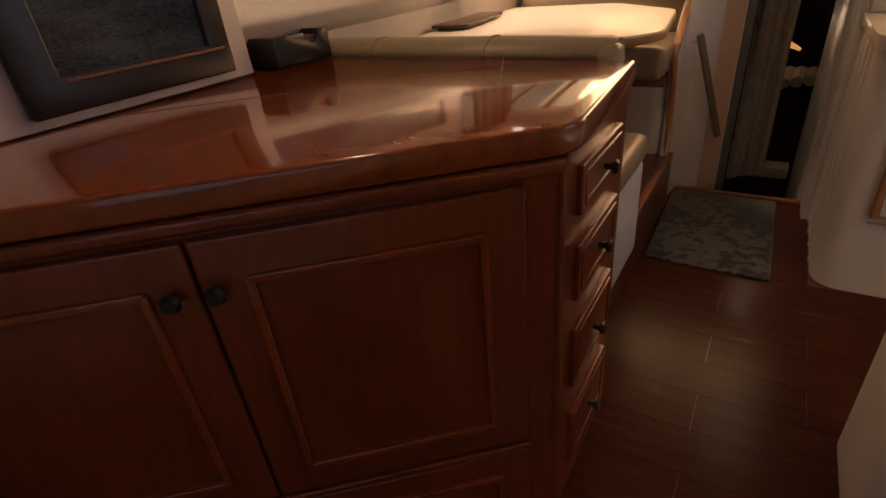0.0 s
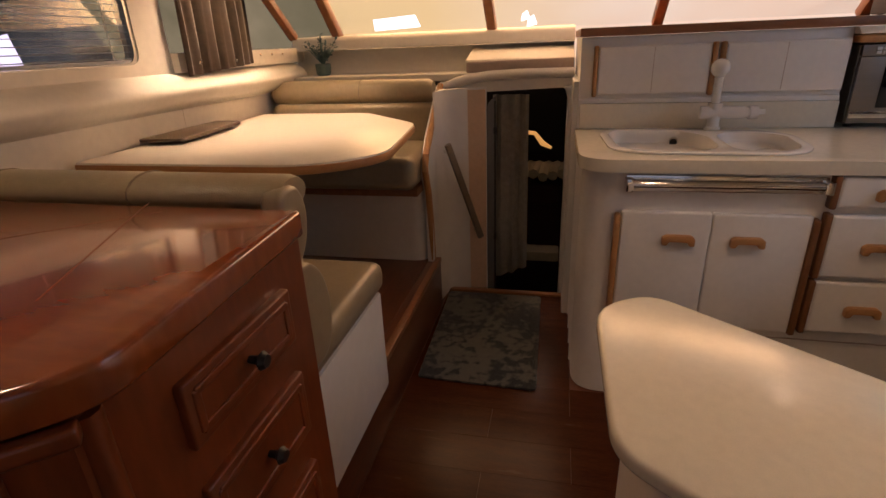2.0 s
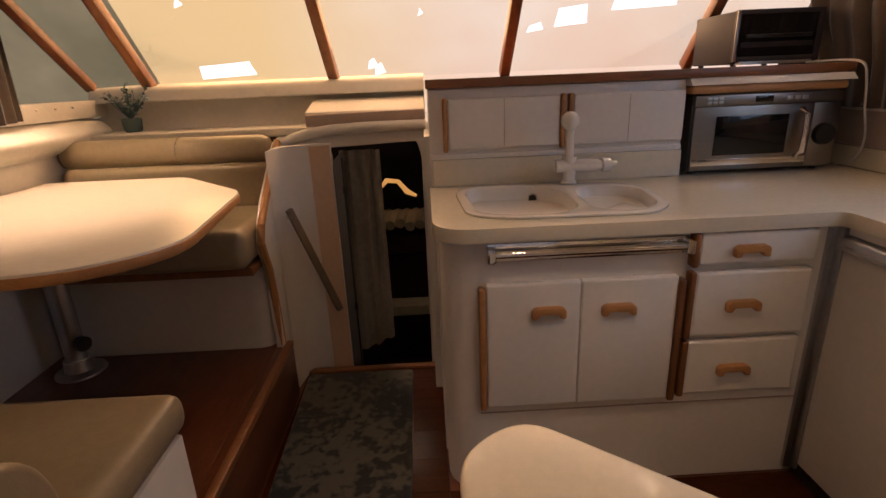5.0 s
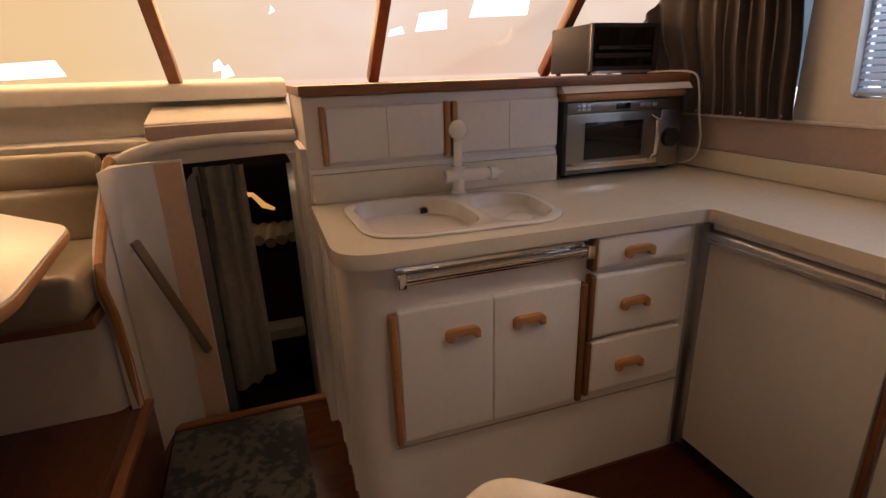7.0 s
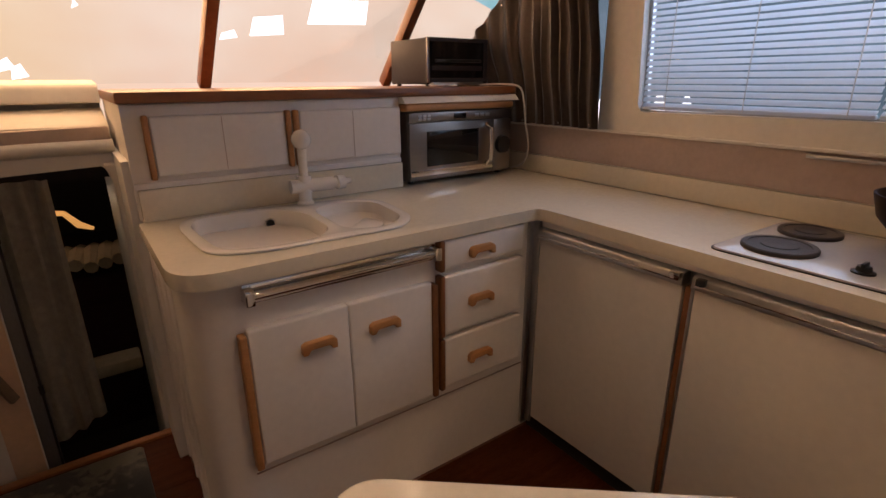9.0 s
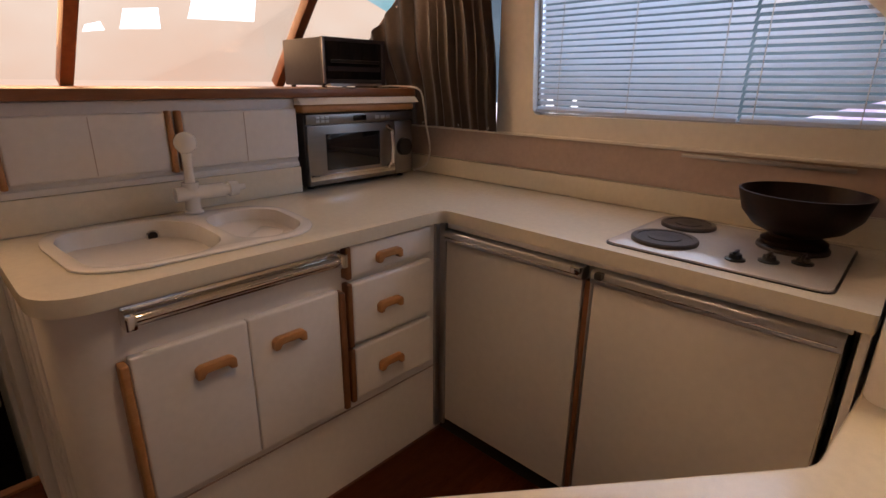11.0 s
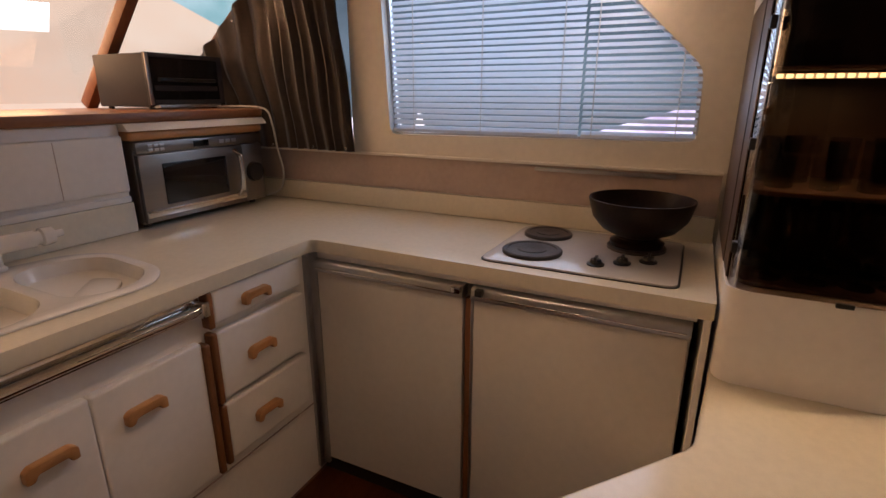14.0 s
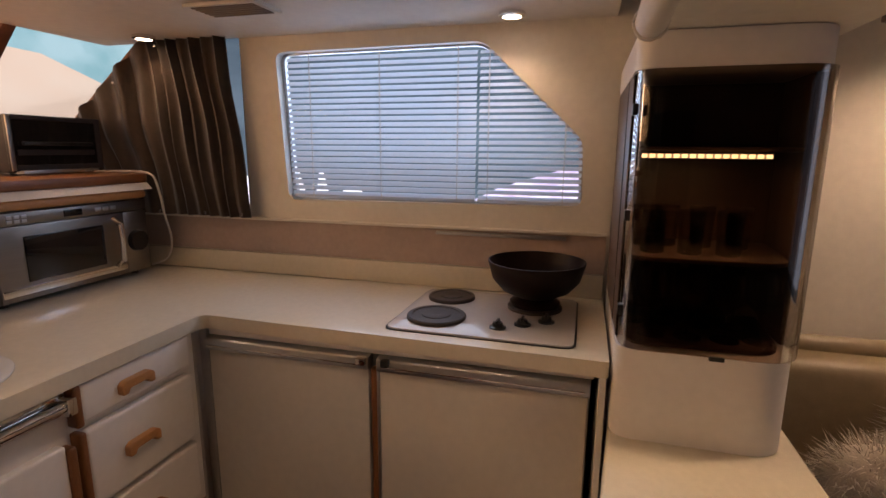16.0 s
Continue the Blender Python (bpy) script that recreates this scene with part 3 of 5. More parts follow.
backdrop("backdrop_orange_cover", [(-4.5, 0.15, 1.16), (-4.5, 0.75, 1.14), (-4.5, 0.72, 1.30), (-4.5, 0.42, 1.27)], PATCHORANGE, "orange boat cover in the shed")
backdrop("backdrop_red_rail", [(-4.5, -0.6, 1.06), (-4.5, 1.1, 1.06), (-4.5, 1.1, 1.10), (-4.5, -0.6, 1.09)], PATCHORANGE, "orange rail in the shed")
backdrop("backdrop_lilac", [(-4.48, 0.85, 1.2), (-4.48, 1.02, 1.2), (-4.48, 0.97, 1.42), (-4.48, 0.88, 1.40)], PATCHVIOLET, "pale shape in the shed")


# ---- windows with their blinds ----
def window(name, x, outline, label):
    w = thing(name, (x, outline[0][0], outline[0][1]), label, "window")
    w["kind"] = "structure"
    inner = [Vector(p) for p in outline]
    c = sum(inner, Vector((0, 0))) / len(inner)
    small = [c + (p - c) * 0.975 for p in inner]
    part("window_frame", prism(outline, x + 0.035, x + 0.055, "x", 0.0, holes=[small]), ALU, w)
    part("pane", prism(inner, x + 0.044, x + 0.048, "x"), CLEAR, w).visible_shadow = False
    return w


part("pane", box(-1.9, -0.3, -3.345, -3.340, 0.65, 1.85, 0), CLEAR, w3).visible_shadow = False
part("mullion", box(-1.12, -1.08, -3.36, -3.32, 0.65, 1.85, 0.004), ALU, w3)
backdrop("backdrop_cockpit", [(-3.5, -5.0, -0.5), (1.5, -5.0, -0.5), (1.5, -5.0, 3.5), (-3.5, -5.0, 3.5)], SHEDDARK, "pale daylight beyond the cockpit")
window("window_1", STAR, win_s, "cabin side window with a sloped aft corner")
window("window_2", PORT - 0.06, win_p, "rounded cabin side window")


def blind(x, inside, spans, pitch, label, tilt, cords, material):
    """Venetian blind: spans(z) gives the slat's ends along y at that height."""
    t = thing("venetian_blind", (x, spans[0][0], spans[0][2]), label, "blind")
    z0, z1 = spans[0][2], spans[0][3]
    n = int((z1 - z0) / pitch)
    for k in range(n):
        z = z0 + 0.012 + k * pitch
        for ya, yb, _, _, cut in spans:
            lean = tilt if cut > 5 else tilt - 0.16
            lo = ya if z < cut else ya + (z - cut) * 1.05
            if yb - lo < 0.05:
                continue
            b = bmesh.new()
            rows = []
            for j in range(4):
                a = (j / 3 - 0.5) * 0.023
                dz = 0.0022 * (1 - (2 * j / 3 - 1) ** 2)
                rows.append([b.verts.new((x + a * math.cos(lean) * inside, y, z + a * math.sin(lean) + dz)) for y in (lo, yb)])
            for p, q in zip(rows, rows[1:]):
                b.faces.new((p[0], p[1], q[1], q[0]))
            part("slat", b, material, t)
    for y in cords:
        part("ladder_cord", tube([(x - 0.012 * inside, y, z0), (x - 0.012 * inside, y, z1)], 0.0016, 5), CORD, t)
    for ya, yb, _, _, _ in spans:
        part("bottom_rail", box(x - 0.012, x + 0.012, ya, yb, z0 - 0.004, z0 + 0.008, 0.002), material, t)
    return t


blind(STAR + 0.022, 1, [(-0.755, -0.022, 1.225, 1.755, 9.0), (-1.118, -0.765, 1.225, 1.755, 1.45)], 0.0215, "pale aluminium venetian blind, lowered and half closed", 0.78, (-0.12, -0.69, -0.80, -1.06, -0.4), SLAT)
blind(PORT - 0.022, -1, [(-1.24, 0.0, 1.25, 1.65, 9.0)], 0.022, "pale venetian blind, lowered with open slats", 0.1, (-1.1, -0.55, -0.1), SLAT)

# ---- curtains ----
c = thing("window_curtain", (0.48, 0.4, 1.14), "dark brown pleated curtain snapped over the corner window", "curtain")
part("cloth", drape([(0.452, 0.19, 1.825), (0.452, 0.40, 1.825), (0.452, 0.58, 1.82), (0.452, 0.96, 1.53), (0.452, 1.1, 1.42)], [(0.450, 0.125, 1.135), (0.450, 0.30, 1.138), (0.450, 0.50, 1.138), (0.450, 0.80, 1.138), (0.450, 1.05, 1.14)], 15, 0.018, (1, 0, 0), 12, 4), CURTAINBROWN, c)
for y, z in ((0.16, 1.15), (0.33, 1.152), (0.55, 1.152), (0.50, 1.79), (0.72, 1.66)):
    part("snap", ball((0.436, y, z), 0.006, None, (0.5, 1, 1), 8), CHROME, c, "small chrome snap")
c = thing("window_curtain", (-2.72, 0.4, 1.2), "brown pleated curtain gathered at the side window", "curtain")
part("cloth", drape([(-2.70, 0.20, 1.99), (-2.70, 0.68, 1.99)], [(-2.70, 0.175, 1.185), (-2.70, 0.66, 1.215)], 8, 0.017, (1, 0, 0), 12, 7), CURTAINBROWN, c)
for y in (0.24, 0.50):
    part("snap", ball((-2.684, y, 1.235), 0.007, None, (0.5, 1, 1), 8), CHROME, c, "small chrome snap")
c = thing("doorway_curtain", (-1.49, 0.895, 0.1), "grey cloth curtain drawn aside in the companionway", "curtain")
part("cloth", drape([(-1.575, 0.895, 1.025), (-1.398, 0.895, 1.025)], [(-1.575, 0.895, 0.03), (-1.392, 0.895, 0.11)], 3, 0.022, (0, 1, 0), 10, 3), CURTAINGREY, c)
d1 = thing("door_1", (-1.58, 0.87, -0.03), "narrow grey door frame at the head of the steps", "door")
d1["kind"] = "structure"
part("door_frame", prism(rounded([(-1.602, -0.21), (-1.556, -0.21), (-1.556, 1.025), (-1.602, 0.985)], [0, 0, 0, 0.03]), 0.853, 0.872, "y", 0.004), DOORGREY, d1)
part("slot", box(-1.563, -1.555, 0.849, 0.8535, -0.2, 1.0, 0), BLACK, d1, "dark gap beside the frame")
for z in (0.30, 0.86):
    part("hinge", box(-1.567, -1.551, 0.843, 0.8545, z - 0.018, z + 0.018, 0.003), BLACK, d1, "small black hinge")


# ---- galley ----
def wood_handle(x, y, z, parent, width=0.10):
    """Flat bridge-shaped pull with turned-down feet, on a front facing aft."""
    h = width / 2
    line = [(-h, -0.022), (-h + 0.016, -0.022), (-h + 0.022, -0.009), (h - 0.022, -0.009), (h - 0.016, -0.022), (h, -0.022), (h, 0.004), (h - 0.012, 0.013), (-h + 0.012, 0.013), (-h, 0.004)]
    line = rounded([(x + u, z + v) for u, v in line], 0.005, 3)
    return part("handle", prism(line, y - 0.016, y + 0.0055, "y", 0.003, 2), OAK, parent, "light oak bridge pull")


cab = thing("sink_cabinet", (-0.6, 0.3, 0), "white laminate sink cabinet with oak-edged doors and drawers", "cabinet")
body = rounded([(-1.165, 0.0), (0.0, 0.0), (0.0, 0.56), (0.0, 0.95), (-1.165, 0.95)], [0.11, 0, 0, 0, 0], 8)
part("body", prism(body, 0.0, 0.867, "z"), LAMINATE, cab)
part("kick_line", box(-1.06, -0.03, -0.004, 0.002, 0.292, 0.295, 0), MAUVE, cab)
for k in range(5):
    part("flute", tube([(-1.164, 0.2 + 0.13 * k, 0.0), (-1.164, 0.2 + 0.13 * k, 0.86)], 0.007, 8), LAMINATE, cab)
for x0, x1, hx, ex in ((-1.040, -0.765, -0.860, -1.052), (-0.763, -0.480, -0.655, -0.470)):
    d = part("door", box(x0, x1, -0.026, 0.001, 0.327, 0.737, 0.007, 3), LAMINATE, cab)
    part("oak_strip", box(ex - 0.010, ex + 0.010, -0.034, 0.001, 0.322, 0.728, 0.007, 3), OAK if hx < -0.8 else DARKWOOD, d, "oak edge strip")
    wood_handle(hx, -0.03, 0.652, d)
for z0, z1, hz in ((0.766, 0.862, 0.814), (0.537, 0.744, 0.644), (0.338, 0.522, 0.430)):
    d = part("drawer_front", box(-0.432, -0.088, -0.028, 0.001, z0, z1, 0.012, 4), LAMINATE, cab)
    part("oak_strip", box(-0.452, -0.433, -0.034, 0.001, z0 - 0.004, z1 + 0.004, 0.007, 3), DARKWOOD, d, "brown oak edge strip")
    wood_handle(-0.288, -0.032, hz, d)
rail = part("towel_rail", box(-1.035, -0.458, -0.012, 0.001, 0.803, 0.856, 0.004), CHROME, cab, "long chrome towel rail")
part("bar", tube([(-1.03, -0.030, 0.830), (-0.46, -0.030, 0.830)], 0.012, 10), CHROME, rail)
for x in (-1.025, -0.465):
    part("bracket", box(x - 0.012, x + 0.012, -0.045, 0.0, 0.808, 0.850, 0.005), CHROME, rail)
part("grey_corner_post", box(-0.050, -0.003, -0.012, 0.004, 0.02, 0.866, 0.003), ALU, cab)

# L-shaped worktop with the sink let in
top = rounded([(-1.185, -0.035), (-0.035, -0.035), (-0.06, -1.212), (0.495, -1.212), (0.495, 0.945), (-0.215, 0.945), (-0.215, 0.565), (-1.185, 0.565)],
              [0.12, 0.03, 0.01, 0, 0, 0, 0, 0], 8)
sink_rim = rounded([(-1.098, 0.42), (-1.082, 0.105), (-0.97, 0.045), (-0.54, 0.030), (-0.452, 0.12), (-0.425, 0.38), (-0.50, 0.475), (-0.90, 0.535), (-1.06, 0.530)], 0.06, 6)
sink_mid = sum(sink_rim, Vector((0, 0))) / len(sink_rim)
hole = [sink_mid + (p - sink_mid) * 0.972 for p in sink_rim]
bs = thing("worktop", (0.2, -0.3, 0.87), "glossy cream solid-surface L-shaped galley worktop", "worktop")
part("slab", prism(top, 0.868, 0.910, "z", 0.014, 5, holes=[hole]), SOLID, bs)
part("backsplash", box(0.472, 0.4975, -1.21, 0.94, 0.911, 0.992, 0.006), SOLID, bs)
part("backsplash", box(-1.17, -0.22, 0.560, 0.578, 0.911, 1.012, 0.004), SOLID, bs)

sink = thing("kitchen_sink", (-0.75, 0.3, 0.9), "white enamel sink with a bowl and a draining side", "sink")
bowl_l = rounded([(-1.066, 0.41), (-1.048, 0.125), (-0.955, 0.075), (-0.80, 0.066), (-0.728, 0.14), (-0.722, 0.36), (-0.79, 0.475), (-1.03, 0.490)], 0.05, 6)
bowl_r = rounded([(-0.690, 0.36), (-0.695, 0.125), (-0.64, 0.072), (-0.56, 0.070), (-0.482, 0.14), (-0.462, 0.36), (-0.53, 0.420), (-0.64, 0.425)], 0.05, 6)
part("rim", prism(sink_rim, 0.9105, 0.9175, "z", 0.003, 2, holes=[bowl_l, bowl_r]), CERAMIC, sink)


def basin(outline, depths):
    cx = sum(p[0] for p in outline) / len(outline)
    cy = sum(p[1] for p in outline) / len(outline)
    return loft([[(cx + (p[0] - cx) * s, cy + (p[1] - cy) * s, 0.9160 - d) for p in outline] for s, d in depths])


part("bowl", basin(bowl_l, [(1.01, -0.001), (0.985, 0.008), (0.965, 0.10), (0.92, 0.150), (0.84, 0.168), (0.3, 0.172)]), CERAMIC, sink)
dr = part("drainer", basin(bowl_r, [(1.01, -0.001), (0.97, 0.010), (0.92, 0.034), (0.82, 0.042)]), CERAMIC, sink)
part("chopping_plate", prism(rounded([(-0.60, 0.12), (-0.50, 0.22), (-0.53, 0.31), (-0.66, 0.19)], 0.03), 0.873, 0.884, "z", 0.003), CERAMIC, sink)
part("overflow", tube([(-0.812, 0.490, 0.876), (-0.812, 0.452, 0.874)], 0.013, 14), BLACK, sink, "dark overflow hole")
part("overflow_ring", tube([(-0.812 + 0.016 * math.cos(a), 0.455, 0.874 + 0.016 * math.sin(a)) for a in (k * math.pi / 8 for k in range(17))], 0.0035, 6), CHROME, sink, "chrome ring")
part("drain", lathe([(0.030, 0), (0.034, 0.002), (0.034, 0.006), (0.022, 0.004), (0, 0.003)], (-0.90, 0.27, 0.744), 20), CHROME, sink, "chrome drain")

tap = thing("kitchen_tap", (-0.675, 0.475, 0.921), "white plastic mixer tap with a round head", "tap")
part("base", lathe([(0.030, 0), (0.030, 0.006), (0.023, 0.012), (0.022, 0.045), (0.0, 0.046)], (-0.675, 0.472, 0.921)), CERAMIC, tap)
part("body", tube([(-0.725, 0.472, 0.985), (-0.575, 0.462, 0.985)], [0.024, 0.024], 14), CERAMIC, tap)
part("lever", tube([(-0.577, 0.462, 0.985), (-0.562, 0.461, 0.985), (-0.558, 0.461, 0.985), (-0.530, 0.460, 0.986)], [0.019, 0.019, 0.026, 0.024], 14), CERAMIC, tap)
part("lever_tip", tube([(-0.532, 0.460, 0.986), (-0.505, 0.458, 0.988)], [0.012, 0.010], 10), CERAMIC, tap)
part("collar", tube([(-0.675, 0.472, 0.96), (-0.675, 0.472, 1.02)], 0.026, 14), CERAMIC, tap)
part("spout", tube([(-0.675, 0.472, 1.0), (-0.678, 0.465, 1.06), (-0.685, 0.440, 1.13)], [0.018, 0.014, 0.017], 12), CERAMIC, tap)
part("head", ball((-0.690, 0.425, 1.148), 0.033), CERAMIC, tap)

# raised unit behind the sink
up = thing("upper_cabinet", (-0.7, 0.75, 0.912), "white raised cabinet behind the sink with two oak-edged fronts", "cabinet")
part("body", box(-1.178, -0.218, 0.580, 1.28, 0.912, 1.268, 0.006), LAMINATE, up)
for x0, x1 in ((-1.108, -0.690), (-0.640, -0.212 - 0.012)):
    d = part("front", box(x0, x1, 0.560, 0.581, 1.048, 1.232, 0.008, 3), LAMINATE, up)
    part("seam", box((x0 + x1) / 2 - 0.001, (x0 + x1) / 2 + 0.001, 0.5588, 0.562, 1.055, 1.225, 0), MAUVE, d)
for x in (-1.118, -0.680, -0.651):
    part("oak_strip", box(x - 0.009, x + 0.009, 0.550, 0.581, 1.040, 1.236, 0.007, 3), OAK, up, "oak edge strip")
part("lower_lip", box(-1.178, -0.220, 0.570, 0.582, 1.012, 1.032, 0.004), LAMINATE, up)
part("niche_back", box(-0.217, 0.49, 0.950, 1.28, 0.912, 1.268, 0.003), LAMINATE, up)
part("niche_fascia", prism([(0.533, 1.2435), (0.558, 1.2685), (0.60, 1.2685), (0.60, 1.2435)], -0.217, 0.395, "x", 0.003), LAMINATE, up)
sh = thing("wooden_shelf", (-0.4, 0.9, 1.27), "varnished teak-edged shelf along the top of the cabinet", "shelf")
part("board", prism(rounded([(-1.185, 0.555), (0.40, 0.555), (0.445, 0.62), (0.445, 1.29), (-1.185, 1.29)], [0.005, 0.04, 0.03, 0, 0]), 1.270, 1.303, "z", 0.004), SHELFWOOD, sh)
part("mid_board", prism(rounded([(-0.215, 0.535), (0.365, 0.535), (0.40, 0.59), (0.40, 0.949), (-0.215, 0.949)], [0.015, 0.04, 0.03, 0, 0]), 1.212, 1.242, "z", 0.011, 4), OAK, sh, "oak board over the microwave")

mw = thing("microwave_oven", (0.08, 0.75, 0.911), "brushed steel microwave oven with a dark window", "microwave")
part("body", box(-0.195, 0.365, 0.565, 0.93, 0.924, 1.208, 0.008), STEEL, mw)
front = part("door", box(-0.193, 0.255, 0.545, 0.566, 0.93, 1.165, 0.006), STEEL, mw)
part("door_window", box(-0.110, 0.165, 0.541, 0.546, 0.985, 1.130, 0.004), BLACKGLASS, front, "dark glass window")
part("handle", tube([(0.212, 0.545, 1.145), (0.212, 0.515, 1.125), (0.212, 0.510, 1.06), (0.212, 0.515, 0.99), (0.212, 0.545, 0.97)], 0.011, 10), CHROME, front, "curved chrome handle")
part("control_strip", box(-0.193, 0.363, 0.546, 0.566, 1.168, 1.206, 0.004), STEEL, mw)
part("display", box(0.03, 0.095, 0.543, 0.547, 1.176, 1.198, 0.001), BLACKGLASS, mw, "small black display")
for k in range(6):
    part("button", box(-0.15 + 0.022 * (k % 3), -0.134 + 0.022 * (k % 3), 0.5435, 0.547, 1.174 + 0.014 * (k // 3), 1.184 + 0.014 * (k // 3), 0.001), ALU, mw)
for k in range(3):
    part("button", box(0.145 + 0.03 * k, 0.167 + 0.03 * k, 0.5435, 0.547, 1.180, 1.194, 0.001), ALU, mw)
part("dial_panel", box(0.258, 0.363, 0.548, 0.566, 0.93, 1.165, 0.006), STEEL, mw)
part("dial", tube([(0.308, 0.549, 1.05), (0.308, 0.530, 1.05)], [0.042, 0.038], 22), BLACK, mw, "large black dial")
part("lower_trim", box(-0.190, 0.25, 0.541, 0.546, 0.948, 0.972, 0.002), CHROME, mw)
for x in (-0.16, 0.33):
    for y in (0.60, 0.89):
        part("foot", lathe([(0.014, 0), (0.014, 0.014)], (x, y, 0.9105), 10), BLACK, mw)

to = thing("toaster_oven", (0.26, 0.98, 1.303), "dark grey toaster oven with a glass front, on the shelf", "toaster oven")
part("body", box(0.082, 0.440, 0.835, 1.15, 1.312, 1.516, 0.008), TOASTERGREY, to)
fr = part("front_frame", prism([(0.080, 1.318), (0.442, 1.318), (0.442, 1.518), (0.080, 1.518)], 0.820, 0.836, "y", 0.003, 2, holes=[[(0.100, 1.340), (0.420, 1.340), (0.420, 1.500), (0.100, 1.500)]]), TOASTERGREY, to)
part("front_edge", box(0.079, 0.094, 0.816, 0.821, 1.320, 1.516, 0.002), STEEL, to, "bare steel edge strip")
part("glass_door", box(0.098, 0.422, 0.826, 0.832, 1.338, 1.502, 0), BLACKGLASS, to)
part("door_handle", box(0.125, 0.395, 0.806, 0.824, 1.410, 1.424, 0.005), BLACK, to)
part("element_line", box(0.11, 0.41, 0.822, 0.827, 1.375, 1.395, 0.002), TOASTERGREY, to)
part("crumb_tray", box(0.105, 0.40, 0.800, 0.90, 1.309, 1.321, 0.002), ALU, to)
for x in (0.11, 0.41):
    for y in (0.86, 1.12):
        part("foot", lathe([(0.012, 0), (0.012, 0.021)], (x, y, 1.3025), 8), BLACK, to)
def smooth_line(points, steps=6):
    """Points along a soft curve through these."""
    pts = [Vector(p) for p in points]
    out = []
    for k in range(len(pts) - 1):
        a, b_, c_, d_ = pts[max(k - 1, 0)], pts[k], pts[k + 1], pts[min(k + 2, len(pts) - 1)]
        for n_ in range(steps):
            t = n_ / steps
            out.append(0.5 * (2 * b_ + (c_ - a) * t + (2 * a - 5 * b_ + 4 * c_ - d_) * t * t + (3 * b_ - a - 3 * c_ + d_) * t ** 3))
    return out + [pts[-1]]


single("power_cord", tube(smooth_line([(0.38, 0.80, 1.309), (0.40, 0.66, 1.312), (0.418, 0.56, 1.300), (0.425, 0.535, 1.24), (0.432, 0.525, 1.14), (0.452, 0.52, 1.03), (0.455, 0.55, 0.95), (0.44, 0.62, 0.918)]), 0.0045, 6), CORD, "white power cord hanging beside the microwave", "cable")

# refrigerators under the worktop
for y0, y1, tag in ((-0.578, -0.040, 0), (-1.172, -0.604, 1)):
    f = thing("fridge", (0.2, (y0 + y1) / 2, 0), "white built-in fridge with a textured door and an aluminium top rail", "fridge", "fridges under the worktop")
    part("body", box(0.0, 0.47, y0, y1, 0.01, 0.862, 0.002), GELCOAT, f)
    d = part("door", box(-0.030, -0.001, y0 + 0.004, y1 - 0.004, 0.062, 0.798, 0.004), TEXTURED, f)
    part("edge_trim", box(-0.033, -0.002, y1 - 0.004, y1 + 0.004, 0.062, 0.80, 0.002), ALU, d)
    h = part("handle_rail", prism(rounded([(-0.046, 0.802), (-0.040, 0.838), (-0.002, 0.842), (-0.002, 0.802)], 0.008), y0, y1, "y"), ALU, f, "aluminium channel handle")
    part("grip_shadow", box(-0.048, -0.044, y0 + 0.01, y1 - 0.01, 0.815, 0.819, 0.001), CHROME, h)
    part("latch", box(-0.062, -0.040, y1 - 0.04 if tag else y0 + 0.0, y1 - 0.018 if tag else y0 + 0.03, 0.822, 0.842, 0.004), BLACK if tag else CHROME, f, "small latch")
fp = thing("fridge_surround", (0, -0.6, 0), "grey and brown strips round the fridges", "trim")
part("divider", box(-0.026, -0.002, -0.602, -0.580, 0.03, 0.80, 0.003), DARKWOOD, fp)
part("jamb", box(-0.030, -0.003, -0.036, -0.006, 0.03, 0.862, 0.003), ALU, fp)
part("fascia", box(-0.020, -0.003, -1.18, -0.04, 0.843, 0.8665, 0.002), LAMINATE, fp)
part("end_panel", box(-0.045, 0.47, -1.209, -1.192, 0.0, 0.8665, 0.004), LAMINATE, fp)
part("toe_strip", box(-0.018, -0.003, -1.19, -0.01, 0.0, 0.058, 0.002), BLACK, fp)

hob = thing("cooker_hob", (0.23, -0.85, 0.911), "white enamel electric hob with two rings and black knobs", "hob")
part("plate", prism(rounded([(-0.002, -1.128), (0.430, -1.128), (0.430, -0.620), (0.004, -0.610)], 0.035), 0.9108, 0.917, "z", 0.002), HOBWHITE, hob)
part("gasket", prism(rounded([(-0.007, -1.133), (0.435, -1.133), (0.435, -0.615), (-0.001, -0.605)], 0.038), 0.9102, 0.9125, "z"), BLACK, hob)
for bx, by, r in ((0.125, -0.728, 0.088), (0.332, -0.722, 0.078), (0.30, -1.0, 0.085)):
    part("ring", lathe([(r, 0), (r, 0.008), (r * 0.96, 0.011), (r * 0.82, 0.011), (r * 0.80, 0.009), (r * 0.5, 0.009), (r * 0.48, 0.011), (r * 0.2, 0.010), (0, 0.009)], (bx, by, 0.917), 28), IRON, hob, "dark cast-iron ring")
for kx, ky in ((0.085, -0.918), (0.128, -0.982), (0.170, -1.046)):
    k = part("knob", lathe([(0.024, 0), (0.024, 0.004), (0.016, 0.006), (0.014, 0.016), (0, 0.017)], (kx, ky, 0.917), 16), BLACK, hob)
    part("knob_grip", box(kx - 0.017, kx + 0.017, ky - 0.004, ky + 0.004, 0.930, 0.941, 0.002), BLACK, k)
bw = thing("wooden_bowl", (0.30, -1.0, 0.928), "large dark brown bowl standing on the hob", "bowl")
part("bowl", lathe([(0.075, 0), (0.078, 0.012), (0.060, 0.022), (0.062, 0.030), (0.105, 0.050), (0.135, 0.085), (0.150, 0.138), (0.1495, 0.142), (0.145, 0.142), (0.130, 0.09), (0.10, 0.057), (0, 0.042)], (0.30, -1.0, 0.929), 36), BOWLBROWN, bw)

